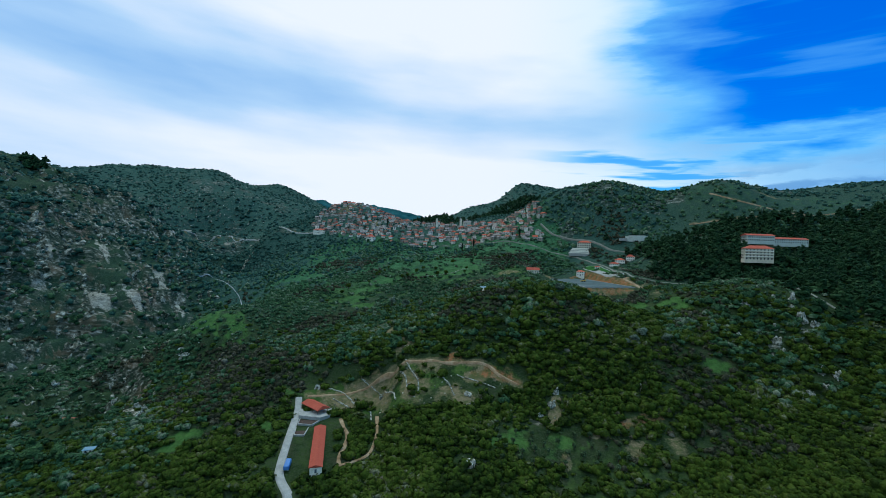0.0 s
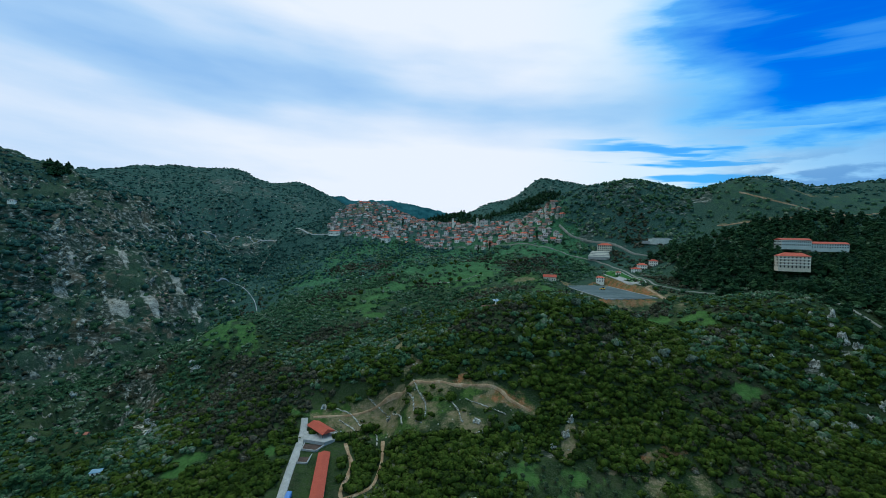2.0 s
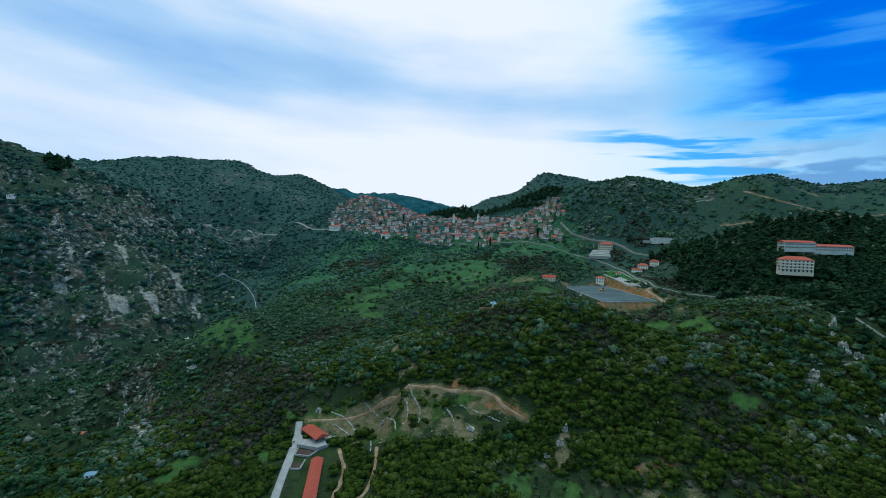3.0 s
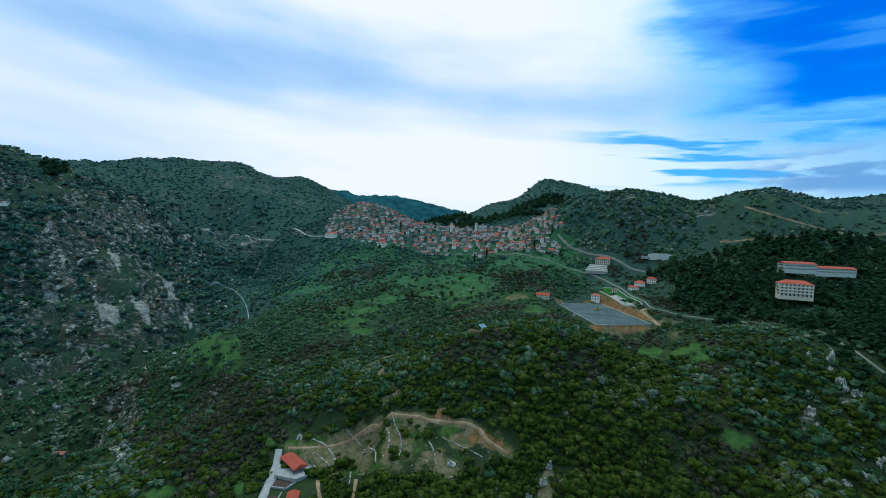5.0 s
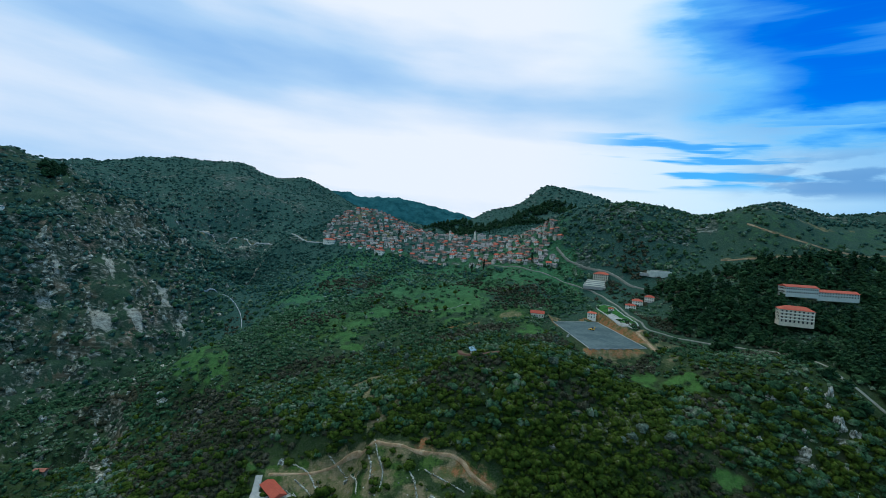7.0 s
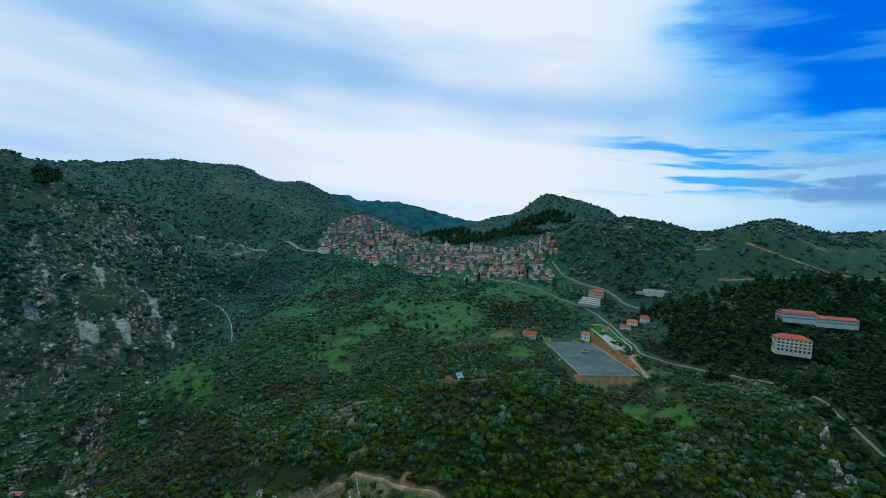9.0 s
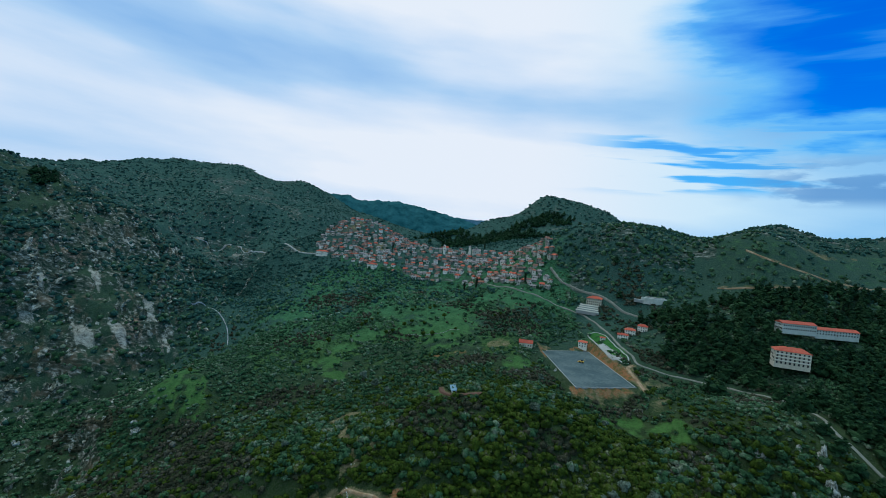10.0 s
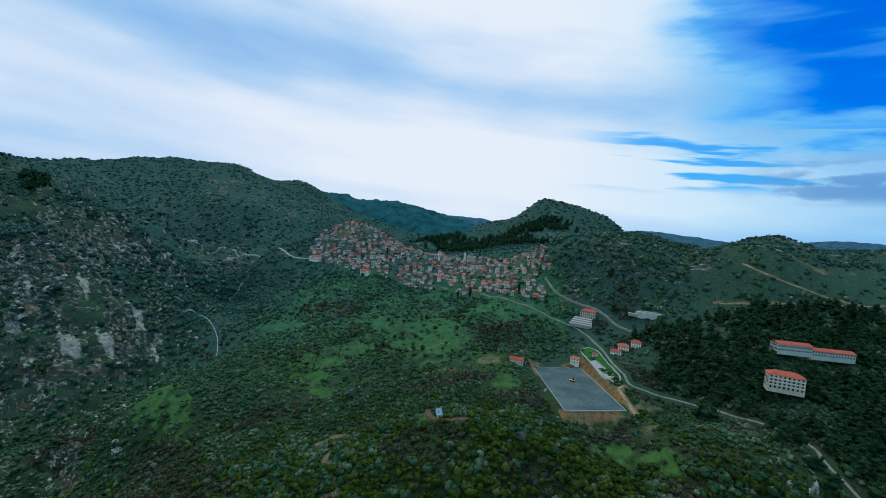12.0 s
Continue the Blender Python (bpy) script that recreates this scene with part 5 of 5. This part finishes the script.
def house(label, at, w, d, floors, roof, wall=None, storey=3.0, rise=None, chimneys=1, gable=False, mesh=None, group="", name="house", sides=(0, 1, 2, 3), step_w=2.4):
    ob = thing(name, label, "house", at, group)
    h = floors * storey
    part("wall", wall_block(w, d, h), wall or PLASTER, ob)
    rise = rise or 0.24 * d + 0.4
    part("roof", hip_roof(w, d, rise, ridge=(w + 0.9 if gable else None)), roof, ob, at=Matrix.Translation((0, 0, h + 0.22)))
    for k in range(chimneys):
        part("chimney", CHIMNEY, None, ob, at=Matrix.Translation(((-0.25 + 0.5 * k) * w, 0.15 * d, h + 0.35 * rise)))
    facade(ob, w, d, floors, storey, mesh or WINDOW, step_w, sides)
    return ob


def rows_of_houses(plots):
    """The farthest houses of the village, too small to tell apart, in one piece."""
    mats = [ISLAND_PLASTER, TILES, STONE_ROOF, NEW_TILES, PANE]
    joined = bmesh.new()
    for (w, d, floors, roof, label, gable), at in plots:
        h = floors * 2.5
        wall, top = wall_block(w, d, h), hip_roof(w, d, 0.3 * d + 0.5, ridge=w + 0.9 if gable else None)
        bmesh.ops.translate(top, verts=top.verts, vec=(0, 0, h + 0.22))
        for f in top.faces:
            f.material_index = mats.index(roof)
        glass = bmesh.new()
        for floor in range(floors):
            for side, out, span in ((0, d, w), (1, w, d), (3, w, d)):
                for k in (-1, 1):
                    m = Matrix.Rotation(radians(90 * side), 4, "Z") @ Matrix.Translation((k * span * 0.24, -out / 2, 0.9 + 2.5 * floor + 0.7))
                    bmesh.ops.create_cube(glass, size=1, matrix=m @ Matrix.Diagonal((1.0, 0.1, 1.4, 1)))
        for f in glass.faces:
            f.material_index = 4
        for one in (wall, top, glass):
            bmesh.ops.transform(one, matrix=at, verts=one.verts)
            me = finish(one, "piece", mats)
            joined.from_mesh(me)
            bpy.data.meshes.remove(me)
    stuff("village_houses", finish(joined, "village_houses", mats), "crowded tiled village houses at the back of the slope", "houses")


def village():
    rng = random.Random(8)
    kinds = []
    for k in range(18):
        w, d, floors = rng.uniform(6, 9.5), rng.uniform(5, 7), rng.choice((1, 1, 2, 2, 1, 2))
        roof = (TILES, STONE_ROOF, TILES, NEW_TILES, TILES, STONE_ROOF)[k % 6]
        word = {TILES: "weathered red-tiled", NEW_TILES: "bright orange-tiled", STONE_ROOF: "grey slab-roofed"}[roof]
        kinds.append((w, d, floors, roof, f"{word} village house of {('one storey', 'two storeys', 'three storeys')[floors - 1]} on the slope", rng.random() < 0.5))
    xs, ys = [p[0] for p in VILLAGE], [p[1] for p in VILLAGE]
    plots = []
    taken, first = [(6, 906), (57, 906), (70, 902)], {}
    ax = np.array([rng.uniform(min(xs), max(xs)) for _ in range(9000)])
    ay = np.array([rng.uniform(min(ys), max(ys)) for _ in range(9000)])
    inside = in_polygon(ax, ay, VILLAGE) & (near_line(ax, ay, UPPER_ROAD, 9, 9.5) < 0.5) & (near_line(ax, ay, VALLEY_ROAD, 8, 8.5) < 0.5) & (patches(ax, ay, [(29, 812, 32, 13, -15), (218, 764, 13, 17, 0)], 0.1) < 0.5)
    dx, dy = ground(ax + 6, ay) - ground(ax - 6, ay), ground(ax, ay + 6) - ground(ax, ay - 6)
    az = ground(ax, ay)
    loose = step(-0.1, 0.5, fractal(ax, ay, 60, 231, 2))
    for x, y, z, gx, gy, ok, gap in zip(ax, ay, az, dx, dy, inside, loose):
        if len(taken) > 445 or not ok or any((x - a) ** 2 + (y - b) ** 2 < (6.9 + 4.0 * gap) ** 2 for a, b in taken):
            continue
        taken.append((x, y))
        k = rng.randrange(len(kinds))
        turn = math.degrees(math.atan2(gx, gy)) * -1 + rng.uniform(-22, 22) + rng.choice((0, 0, 90))
        plots.append((math.hypot(x - 30, y), k, pose(x, y, float(z) - 1.0, 0, 0, turn)))
    plots.sort(key=lambda p: p[0])
    for far, k, at in plots[:285]:
        w, d, floors, roof, label, gable = kinds[k]
        if k not in first:
            first[k] = house(label, at, w, d, floors, roof, chimneys=rng.choice((1, 2)), gable=gable, group="village houses", step_w=3.4, storey=2.5, sides=(0, 1, 3), rise=0.3 * d + 0.5)
        else:
            copy_thing(first[k], at)
    rows_of_houses([(kinds[k], at) for far, k, at in plots[285:]])


village()


def bell_tower(x, y, turn, tall):
    z = float(ground(x, y))
    ob = thing("bell_tower", "slim pale stone bell tower above the village roofs", "tower", pose(x, y, z, 0, 0, turn), "bell towers")
    bm = bmesh.new()
    box(bm, (4.2, 4.2, tall + 3), (0, 0, -3), 0, 0.08)
    for h in (tall * 0.45, tall * 0.72, tall - 0.3):
        box(bm, (4.7, 4.7, 0.35), (0, 0, h))
    part("shaft", bm, WHITE, ob)
    bm = bmesh.new()
    for sx in (-1, 1):
        for sy in (-1, 1):
            box(bm, (0.8, 0.8, 3.2), (sx * 1.5, sy * 1.5, tall), 0, 0.05)
    box(bm, (4.4, 4.4, 0.4), (0, 0, tall + 3.2))
    part("belfry", bm, WHITE, ob)
    bm = bmesh.new()
    bmesh.ops.create_cone(bm, cap_ends=True, segments=8, radius1=2.3, radius2=0.15, depth=2.6, matrix=Matrix.Translation((0, 0, tall + 4.9)))
    part("cap", bm, STONE_ROOF, ob)
    for side in range(4):
        part("window", TALL_WINDOW, None, ob, at=Matrix.Rotation(radians(90 * side), 4, "Z") @ Matrix.Translation((0, -2.14, tall * 0.5 + 0.8)))


bell_tower(6, 906, 12, 14)
bell_tower(57, 906, 8, 12)


def on_ground(x, y, turn, dz=0.0):
    return pose(x, y, float(ground(x, y)) + dz, 0, 0, turn)


def church():
    ob = thing("church", "grey stone church with a low dome", "church", on_ground(70, 902, 10))
    part("wall", wall_block(16, 9, 7), PLASTER, ob)
    part("roof", hip_roof(16, 9, 2.6, ridge=16.9), STONE_ROOF, ob, at=Matrix.Translation((0, 0, 7.22)))
    bm = bmesh.new()
    bmesh.ops.create_cone(bm, cap_ends=True, segments=12, radius1=2.4, radius2=2.4, depth=4, matrix=Matrix.Translation((0, 0, 9.5)))
    bmesh.ops.create_uvsphere(bm, u_segments=12, v_segments=6, radius=2.6, matrix=Matrix.Translation((0, 0, 11.3)) @ Matrix.Diagonal((1, 1, 0.7, 1)))
    part("dome", bm, STONE_ROOF, ob)
    facade(ob, 16, 9, 1, 4, TALL_WINDOW, 3.2, first=2.2)


church()


def balcony_mesh(w):
    bm = bmesh.new()
    box(bm, (w, 1.2, 0.16), (0, -0.6, 0))
    box(bm, (w, 0.06, 0.9), (0, -1.17, 0.16))
    for s in (-1, 1):
        box(bm, (0.06, 1.1, 0.9), (s * (w / 2 - 0.03), -0.6, 0.16))
    return finish(bm, "balcony", WHITE)


def hotel():
    """The three-storey guest house in the pines."""
    w, d, floors = 27.0, 12.0, 4
    ob = house("white three-storey guest house with an orange hip roof and balconies", pose(355, 452, -12.3, 0, 0, -20), w, d, floors, NEW_TILES, CREAM, 3.0, 3.4, 2, mesh=TALL_WINDOW, name="guest_house", sides=(1, 2, 3), step_w=3.0)
    n = 8
    balcony = balcony_mesh(3.0)
    for f in range(floors):
        for k in range(n):
            u = (k - (n - 1) / 2) * (w - 0.8) / n
            part("window", TALL_WINDOW, None, ob, at=Matrix.Translation((u, -d / 2 - 0.04, 0.3 + f * 3.0)))
            if f:
                part("balcony", balcony, None, ob, at=Matrix.Translation((u, -d / 2, f * 3.0 + 0.05)))


hotel()
house("long pale school block with strip windows and an orange roof", pose(398, 508, 9.6, 0, 0, -4), 32, 13, 2, NEW_TILES, PALE, 3.5, 2.2, 0, gable=True, name="school_block", sides=(0, 1, 3), step_w=2.0)
house("long low pale school wing with an orange roof", pose(434, 506, 7.6, 0, 0, -3), 41, 12, 2, NEW_TILES, PALE, 2.7, 2.2, 0, gable=True, name="school_wing", sides=(0, 1, 3), step_w=2.6)


def terrace_hotel():
    ob = house("cream hotel with a red roof above stepped white terraces", pose(236, 655, -5.0, 0, 0, -28), 20, 12, 3, NEW_TILES, CREAM, 3.3, 3.0, 3, mesh=TALL_WINDOW, name="hotel", step_w=2.6)
    for k in range(4):
        bm = bmesh.new()
        box(bm, (24 + 2 * k, 3.4, 5), (-5, -8.0 - 3.4 * k, -4.7 - 2.2 * k), 0, 0.06)
        part("terrace", bm, CONCRETE, ob, "grey paved terrace")
        bm = bmesh.new()
        box(bm, (24.4 + 2 * k, 0.3, 1.6), (-5, -9.9 - 3.4 * k, -0.4 - 2.2 * k))
        part("parapet", bm, WHITE, ob, "white terrace parapet")
    bm = bmesh.new()
    box(bm, (20, 8, 7), (21, -4, -6.9), 0, 0.05)
    part("forecourt", bm, CONCRETE, ob)


terrace_hotel()
house("white house with a red hip roof and dormers by the road", on_ground(274, 580, -25, -1.2), 11, 9, 2, NEW_TILES, WHITE, 3.0, 2.6, 2, group="roadside houses")
house("white house with a red roof above a retaining wall", on_ground(258, 577, -18, -1.2), 12, 9, 2, NEW_TILES, WHITE, 3.0, 2.4, 2, group="roadside houses")
house("low white house with a red lean roof by the road", on_ground(247, 569, -18, -1.6), 12, 8, 2, NEW_TILES, WHITE, 2.8, 1.8, 0, group="roadside houses")
house("small white house with a red roof beside the lot", on_ground(199, 563, -22, -1.6), 10, 8, 2, NEW_TILES, WHITE, 2.8, 1.8, 1, name="house")
house("low pink stone barn with a bright red roof on the knoll", on_ground(126, 528, -8, -0.8), 15, 9, 1, NEW_TILES, CREAM, 4.0, 2.8, 0, gable=True, name="stone_barn")
house("square white house with a red roof below the village", on_ground(-125, 845, -6, 0.3), 17, 12, 2, NEW_TILES, WHITE, 3.4, 2.6, 0, name="house")
house("long pale house with a red roof at the village edge", on_ground(-241, 899, -6, 0.5), 24, 11, 2, NEW_TILES, WHITE, 3.4, 2.4, 0, name="house")
house("tiny lawn shelter with a red roof", on_ground(222, 564, -15, 0.1), 6, 4.5, 1, NEW_TILES, WHITE, 2.6, 1.0, 0, name="shelter", sides=(0,))


def white_amphitheatre():
    """The curved white retaining walls of the terrace above the road."""
    ob = thing("terrace_platform", "curved white concrete terrace with retaining wall on the hillside", "terrace", on_ground(303, 622, -18, -1.0))
    for name, r, h, low, mat in (("retaining_wall", 13.0, 4.2, -4.0, PALE), ("upper_wall", 9.5, 5.4, -3.0, CONCRETE)):
        bm = bmesh.new()
        n = 18
        ring = [(r * math.cos(math.pi + math.pi * k / n) * 1.25, r * math.sin(math.pi + math.pi * k / n) * 0.55) for k in range(n + 1)]
        bottom, top = [bm.verts.new((x, y, low)) for x, y in ring], [bm.verts.new((x, y, h)) for x, y in ring]
        bm.faces.new(top), bm.faces.new(bottom[::-1])
        for k in range(n + 1):
            j = (k + 1) % (n + 1)
            bm.faces.new((bottom[k], bottom[j], top[j], top[k]))
        part(name, bm, mat, ob)
    bm = bmesh.new()
    box(bm, (10, 5, 4), (-20, -3, -3), 0, 0.05)
    part("side_wall", bm, CONCRETE, ob)


white_amphitheatre()


# ---- the farm on the knoll ----
def slab_part(name, ring, low, top, mat, parent, label=""):
    """A flat slab with the given outline."""
    bm = bmesh.new()
    bottom, upper = [bm.verts.new((x, y, low)) for x, y in ring], [bm.verts.new((x, y, top)) for x, y in ring]
    bm.faces.new(upper), bm.faces.new(bottom[::-1])
    for k in range(len(ring)):
        j = (k + 1) % len(ring)
        bm.faces.new((bottom[k], bottom[j], upper[j], upper[k]))
    bmesh.ops.recalc_face_normals(bm, faces=bm.faces)
    return part(name, bm, mat, parent, label)


def edge_walls(name, ring, low, top, width, mat, parent, skip=()):
    for k in range(len(ring)):
        if k in skip:
            continue
        (ax, ay), (bx, by) = ring[k], ring[(k + 1) % len(ring)]
        bm = bmesh.new()
        box(bm, (math.hypot(bx - ax, by - ay) - width * 0.4, width, top - low), ((ax + bx) / 2, (ay + by) / 2, low), math.degrees(math.atan2(by - ay, bx - ax)), 0.03)
        part(name, bm, mat, parent)


def ring_about(ring):
    cx, cy = sum(p[0] for p in ring) / len(ring), sum(p[1] for p in ring) / len(ring)
    return cx, cy, [(x - cx, y - cy) for x, y in ring]


def farm():
    cx, cy, ring = ring_about([(-94, 300.5), (-78, 297), (-65.5, 308.5), (-75, 318.3), (-101, 333), (-100, 320)])
    slab = thing("terrace_slab", "pale concrete slab round the pavilion", "terrace", pose(cx, cy, -132.7))
    slab_part("slab", ring, -3, 0.35, CONCRETE, slab)
    edge_walls("parapet", ring, -2.0, 0.75, 0.4, CONCRETE, slab, (4, 5))
    ob = thing("pavilion", "open pavilion with an orange tiled roof on posts", "pavilion", pose(-85.7, 313.3, -132.35, 0, 0, -43))
    part("roof", hip_roof(21, 9.2, 2.2, 0.7, 0.25, 21), NEW_TILES, ob, at=Matrix.Translation((0, 0, 3.1)))
    for sx in (-1, -0.33, 0.33, 1):
        for sy in (-1, 1):
            bm = bmesh.new()
            box(bm, (0.3, 0.3, 2.9), (sx * 10.0, sy * 4.3, 0), 0, 0.03)
            part("post", bm, BARK, ob)
    bm = bmesh.new()
    box(bm, (8, 0.25, 2.8), (-5.2, 4.4, 0))
    part("back_wall", bm, WHITE, ob)
    for x in (-4.0, 2.5):
        table = thing("picnic_table", "brown wooden table under the pavilion", "table", pose(-85.7 + x * 0.73, 313.3 - x * 0.68, -132.35, 0, 0, -43), "tables under the pavilion")
        bm = bmesh.new()
        box(bm, (1.8, 0.9, 0.08), (0, 0, 0.72), 0, 0.02)
        part("tabletop", bm, BARK, table)
        for sx in (-0.7, 0.7):
            for sy in (-0.35, 0.35):
                bm = bmesh.new()
                box(bm, (0.09, 0.09, 0.72), (sx, sy, 0))
                part("leg", bm, BARK, table)
    barn = thing("long_barn", "long low barn with a bright orange tiled roof", "barn", pose(-69.2, 259.8, -137.6, 0, 0, 12))
    part("wall", wall_block(6.6, 55.0, 3.4, 6), WHITE, barn)
    part("roof", hip_roof(55.0, 6.6, 1.2, 0.6, 0.2, 56.1), NEW_TILES, barn, at=Matrix.Translation((0, 0, 3.6)) @ Matrix.Rotation(radians(90), 4, "Z"))
    for k in range(11):
        for side in (-1, 1):
            part("window", WINDOW, None, barn, at=Matrix.Rotation(radians(90 * side), 4, "Z") @ Matrix.Translation((-24 + 4.8 * k, -3.34, 1.2)))
    part("door", DOOR, None, barn, at=Matrix.Translation((0, -27.54, 0.1)))
    for ring, z in (([(-93, 302), (-77, 299.5), (-81.6, 289.3), (-91.7, 290.6)], -134.6), ([(-92, 289.3), (-83.4, 287.9), (-83, 276), (-89.8, 276.3)], -136.0)):
        cx, cy, ring = ring_about(ring)
        bed = thing("garden_bed", "low concrete-walled bed of bare brown earth", "garden bed", pose(cx, cy, z), "garden beds")
        slab_part("earth", ring, -3, 0.35, EARTH, bed)
        edge_walls("kerb", ring, -3, 0.8, 0.7, CONCRETE, bed)
    tank = thing("water_tank", "blue rounded water tank on a low cradle", "tank", on_ground(-82.4, 242.5, 8, 0.2))
    bm = bmesh.new()
    box(bm, (3.2, 9.5, 2.8), (0, 0, 0.4), 0, 0.5)
    part("body", bm, BLUE, tank)
    for y in (-3, 3):
        bm = bmesh.new()
        box(bm, (2.6, 0.6, 1.8), (0, y, -1.3))
        part("cradle", bm, CONCRETE, tank)


farm()


def hut():
    ob = thing("metal_hut", "small hut with a pale blue-grey sheet metal roof", "hut", on_ground(51, 402, 8, 0.2))
    part("wall", wall_block(6.5, 11.0, 2.1, 2.5), WHITE, ob)
    part("roof", hip_roof(11.0, 6.5, 0.7, 0.9, 0.12, 11.8), STEEL, ob, at=Matrix.Translation((0, 0, 2.22)) @ Matrix.Rotation(radians(90), 4, "Z"))
    part("door", DOOR, None, ob, at=Matrix.Translation((0, -5.54, 0.05)))
    for s in (-1, 1):
        part("window", WINDOW, None, ob, at=Matrix.Translation((2.0 * s, -5.54, 0.9)))


hut()
house("small white shed with a flat pale roof in the valley bottom", on_ground(-232, 288, 20, 0.2), 6, 5, 1, STEEL, WHITE, 2.6, 0.7, 0, name="shed", sides=(0,))
house("tiny stone shed with a red roof among trees", on_ground(-309, 364, 10, 0.2), 9, 5, 1, TILES, PLASTER, 2.4, 1.2, 0, gable=True, name="shed", sides=(0,))
house("low white farm building on the plateau edge", on_ground(-650, 628, 15, 0.3), 9, 6, 1, STONE_ROOF, WHITE, 2.6, 1.2, 0, name="farm_building", sides=(0, 1, 3))


# ---- terrace walls of dry stone on the knoll ----
def dry_wall(points):
    """A low wall of rough stones following the slope."""
    rng = np.random.default_rng(len(points) * 7 + int(abs(points[0][0])))
    pts = curve_points(points, 1.0)
    p = np.array([(q.x + rng.uniform(-0.3, 0.3), q.y + rng.uniform(-0.3, 0.3)) for q in pts for _ in range(2)])
    z = ground(p[:, 0], p[:, 1]) + rng.uniform(0, 0.5, len(p))
    kinds = [clump(rng, 1, 0, 0.3, 1.0) for _ in range(4)]
    w = rng.uniform(0.4, 0.75, len(p))
    verts, tris = scatter(kinds, np.c_[p, z], w, w * 0.8, rng, 0.0)
    ob = new("stone_wall", fast_mesh("stone_wall", verts, tris, [LIMESTONE]))
    tagged(ob, "low dry stone terrace wall of pale stones", "wall", "terrace walls")


for line in ([(-75, 325), (-64, 318), (-55, 309), (-52, 300)], [(-87, 320), (-72, 313), (-64, 304)], [(-49, 322), (-44, 310), (-42, 299)], [(-35, 328), (-28, 315), (-25, 302)], [(-14, 322), (-9, 310), (-9, 297)],
             [(6, 313), (13, 302), (17, 290)], [(-92, 341), (-70, 333), (-58, 320)], [(-56, 341), (-46, 335), (-37, 328)], [(-24, 329), (-19, 318), (-17, 307)], [(38, 288), (30, 282), (22, 278)], [(20, 307), (35, 299), (46, 294)], [(-20, 336), (-16, 325), (-12, 316)], [(-174, 670), (-152, 664), (-130, 670)], [(-181, 655), (-157, 650), (-133, 654)], [(-14, 574), (17, 568), (49, 574)]):
    dry_wall(line)


# ---- vehicles ----
def wheel_mesh(r, w):
    bm = bmesh.new()
    bmesh.ops.create_cone(bm, cap_ends=True, segments=12, radius1=r, radius2=r, depth=w, matrix=Matrix.Translation((0, 0, r)) @ Matrix.Rotation(radians(90), 4, "Y"))
    return finish(bm, "wheel", RUBBER)


WHEEL, BIG_WHEEL = wheel_mesh(0.32, 0.22), wheel_mesh(0.75, 0.45)


def car(at):
    ob = thing("car", "parked car by the road", "car", at, "parked cars")
    bm = bmesh.new()
    box(bm, (1.75, 4.2, 0.62), (0, 0, 0.28), 0, 0.14)
    part("body", bm, CAR_PAINT, ob)
    bm = bmesh.new()
    box(bm, (1.55, 2.2, 0.55), (0, -0.2, 0.88), 0, 0.18)
    part("cabin", bm, PANE, ob)
    bm = bmesh.new()
    box(bm, (1.35, 1.5, 0.06), (0, -0.2, 1.42), 0, 0.02)
    part("roof", bm, CAR_PAINT, ob)
    for sx in (-0.8, 0.8):
        for sy in (-1.3, 1.3):
            part("wheel", WHEEL, None, ob, at=Matrix.Translation((sx, sy, 0)))
    return ob


def vehicles():
    rows = [(248, 650, 62, -5.0), (252, 647, 62, -5.0), (257, 645, 60, -5.0), (261, 643, 64, -5.0), (232, 687, 30, None), (226, 696, 34, None), (220, 705, 36, None), (215, 713, 40, None), (209, 722, 44, None), (202, 731, 45, None),
            (139, 690, 70, None), (416, 494, 85, None), (423, 493, 85, None), (431, 493, 88, None), (439, 492, 86, None), (451, 490, 84, None)]
    first = None
    for x, y, turn, z in rows:
        at = pose(x, y, z + 0.1 if z is not None else float(ground(x, y)) + 0.45, 0, 0, turn)
        first = copy_thing(first, at) if first else car(at)
    ob = thing("digger", "small yellow wheeled digger on the tarmac", "digger", pose(184, 509, LOT_Z, 0, 0, 60))
    bm = bmesh.new()
    box(bm, (2.2, 4.6, 1.1), (0, 0, 0.8), 0, 0.15)
    part("body", bm, YELLOW, ob)
    bm = bmesh.new()
    box(bm, (1.5, 1.6, 1.5), (0, -0.4, 1.9), 0, 0.12)
    part("cab", bm, PANE, ob)
    bm = bmesh.new()
    box(bm, (2.4, 0.9, 0.9), (0, 3.3, 0.3), 0, 0.1)
    for s in (-0.8, 0.8):
        box(bm, (0.2, 1.8, 0.3), (s, 2.4, 1.0))
    part("bucket", bm, YELLOW, ob)
    bm = bmesh.new()
    box(bm, (0.35, 0.35, 2.6), (0, -2.5, 1.4), 0, 0.04)
    box(bm, (0.3, 1.8, 0.3), (0, -3.3, 3.8), 0, 0.04)
    part("arm", bm, YELLOW, ob)
    for sx in (-1.0, 1.0):
        for sy in (-1.5, 1.5):
            part("wheel", BIG_WHEEL, None, ob, at=Matrix.Translation((sx, sy, 0)))


vehicles()
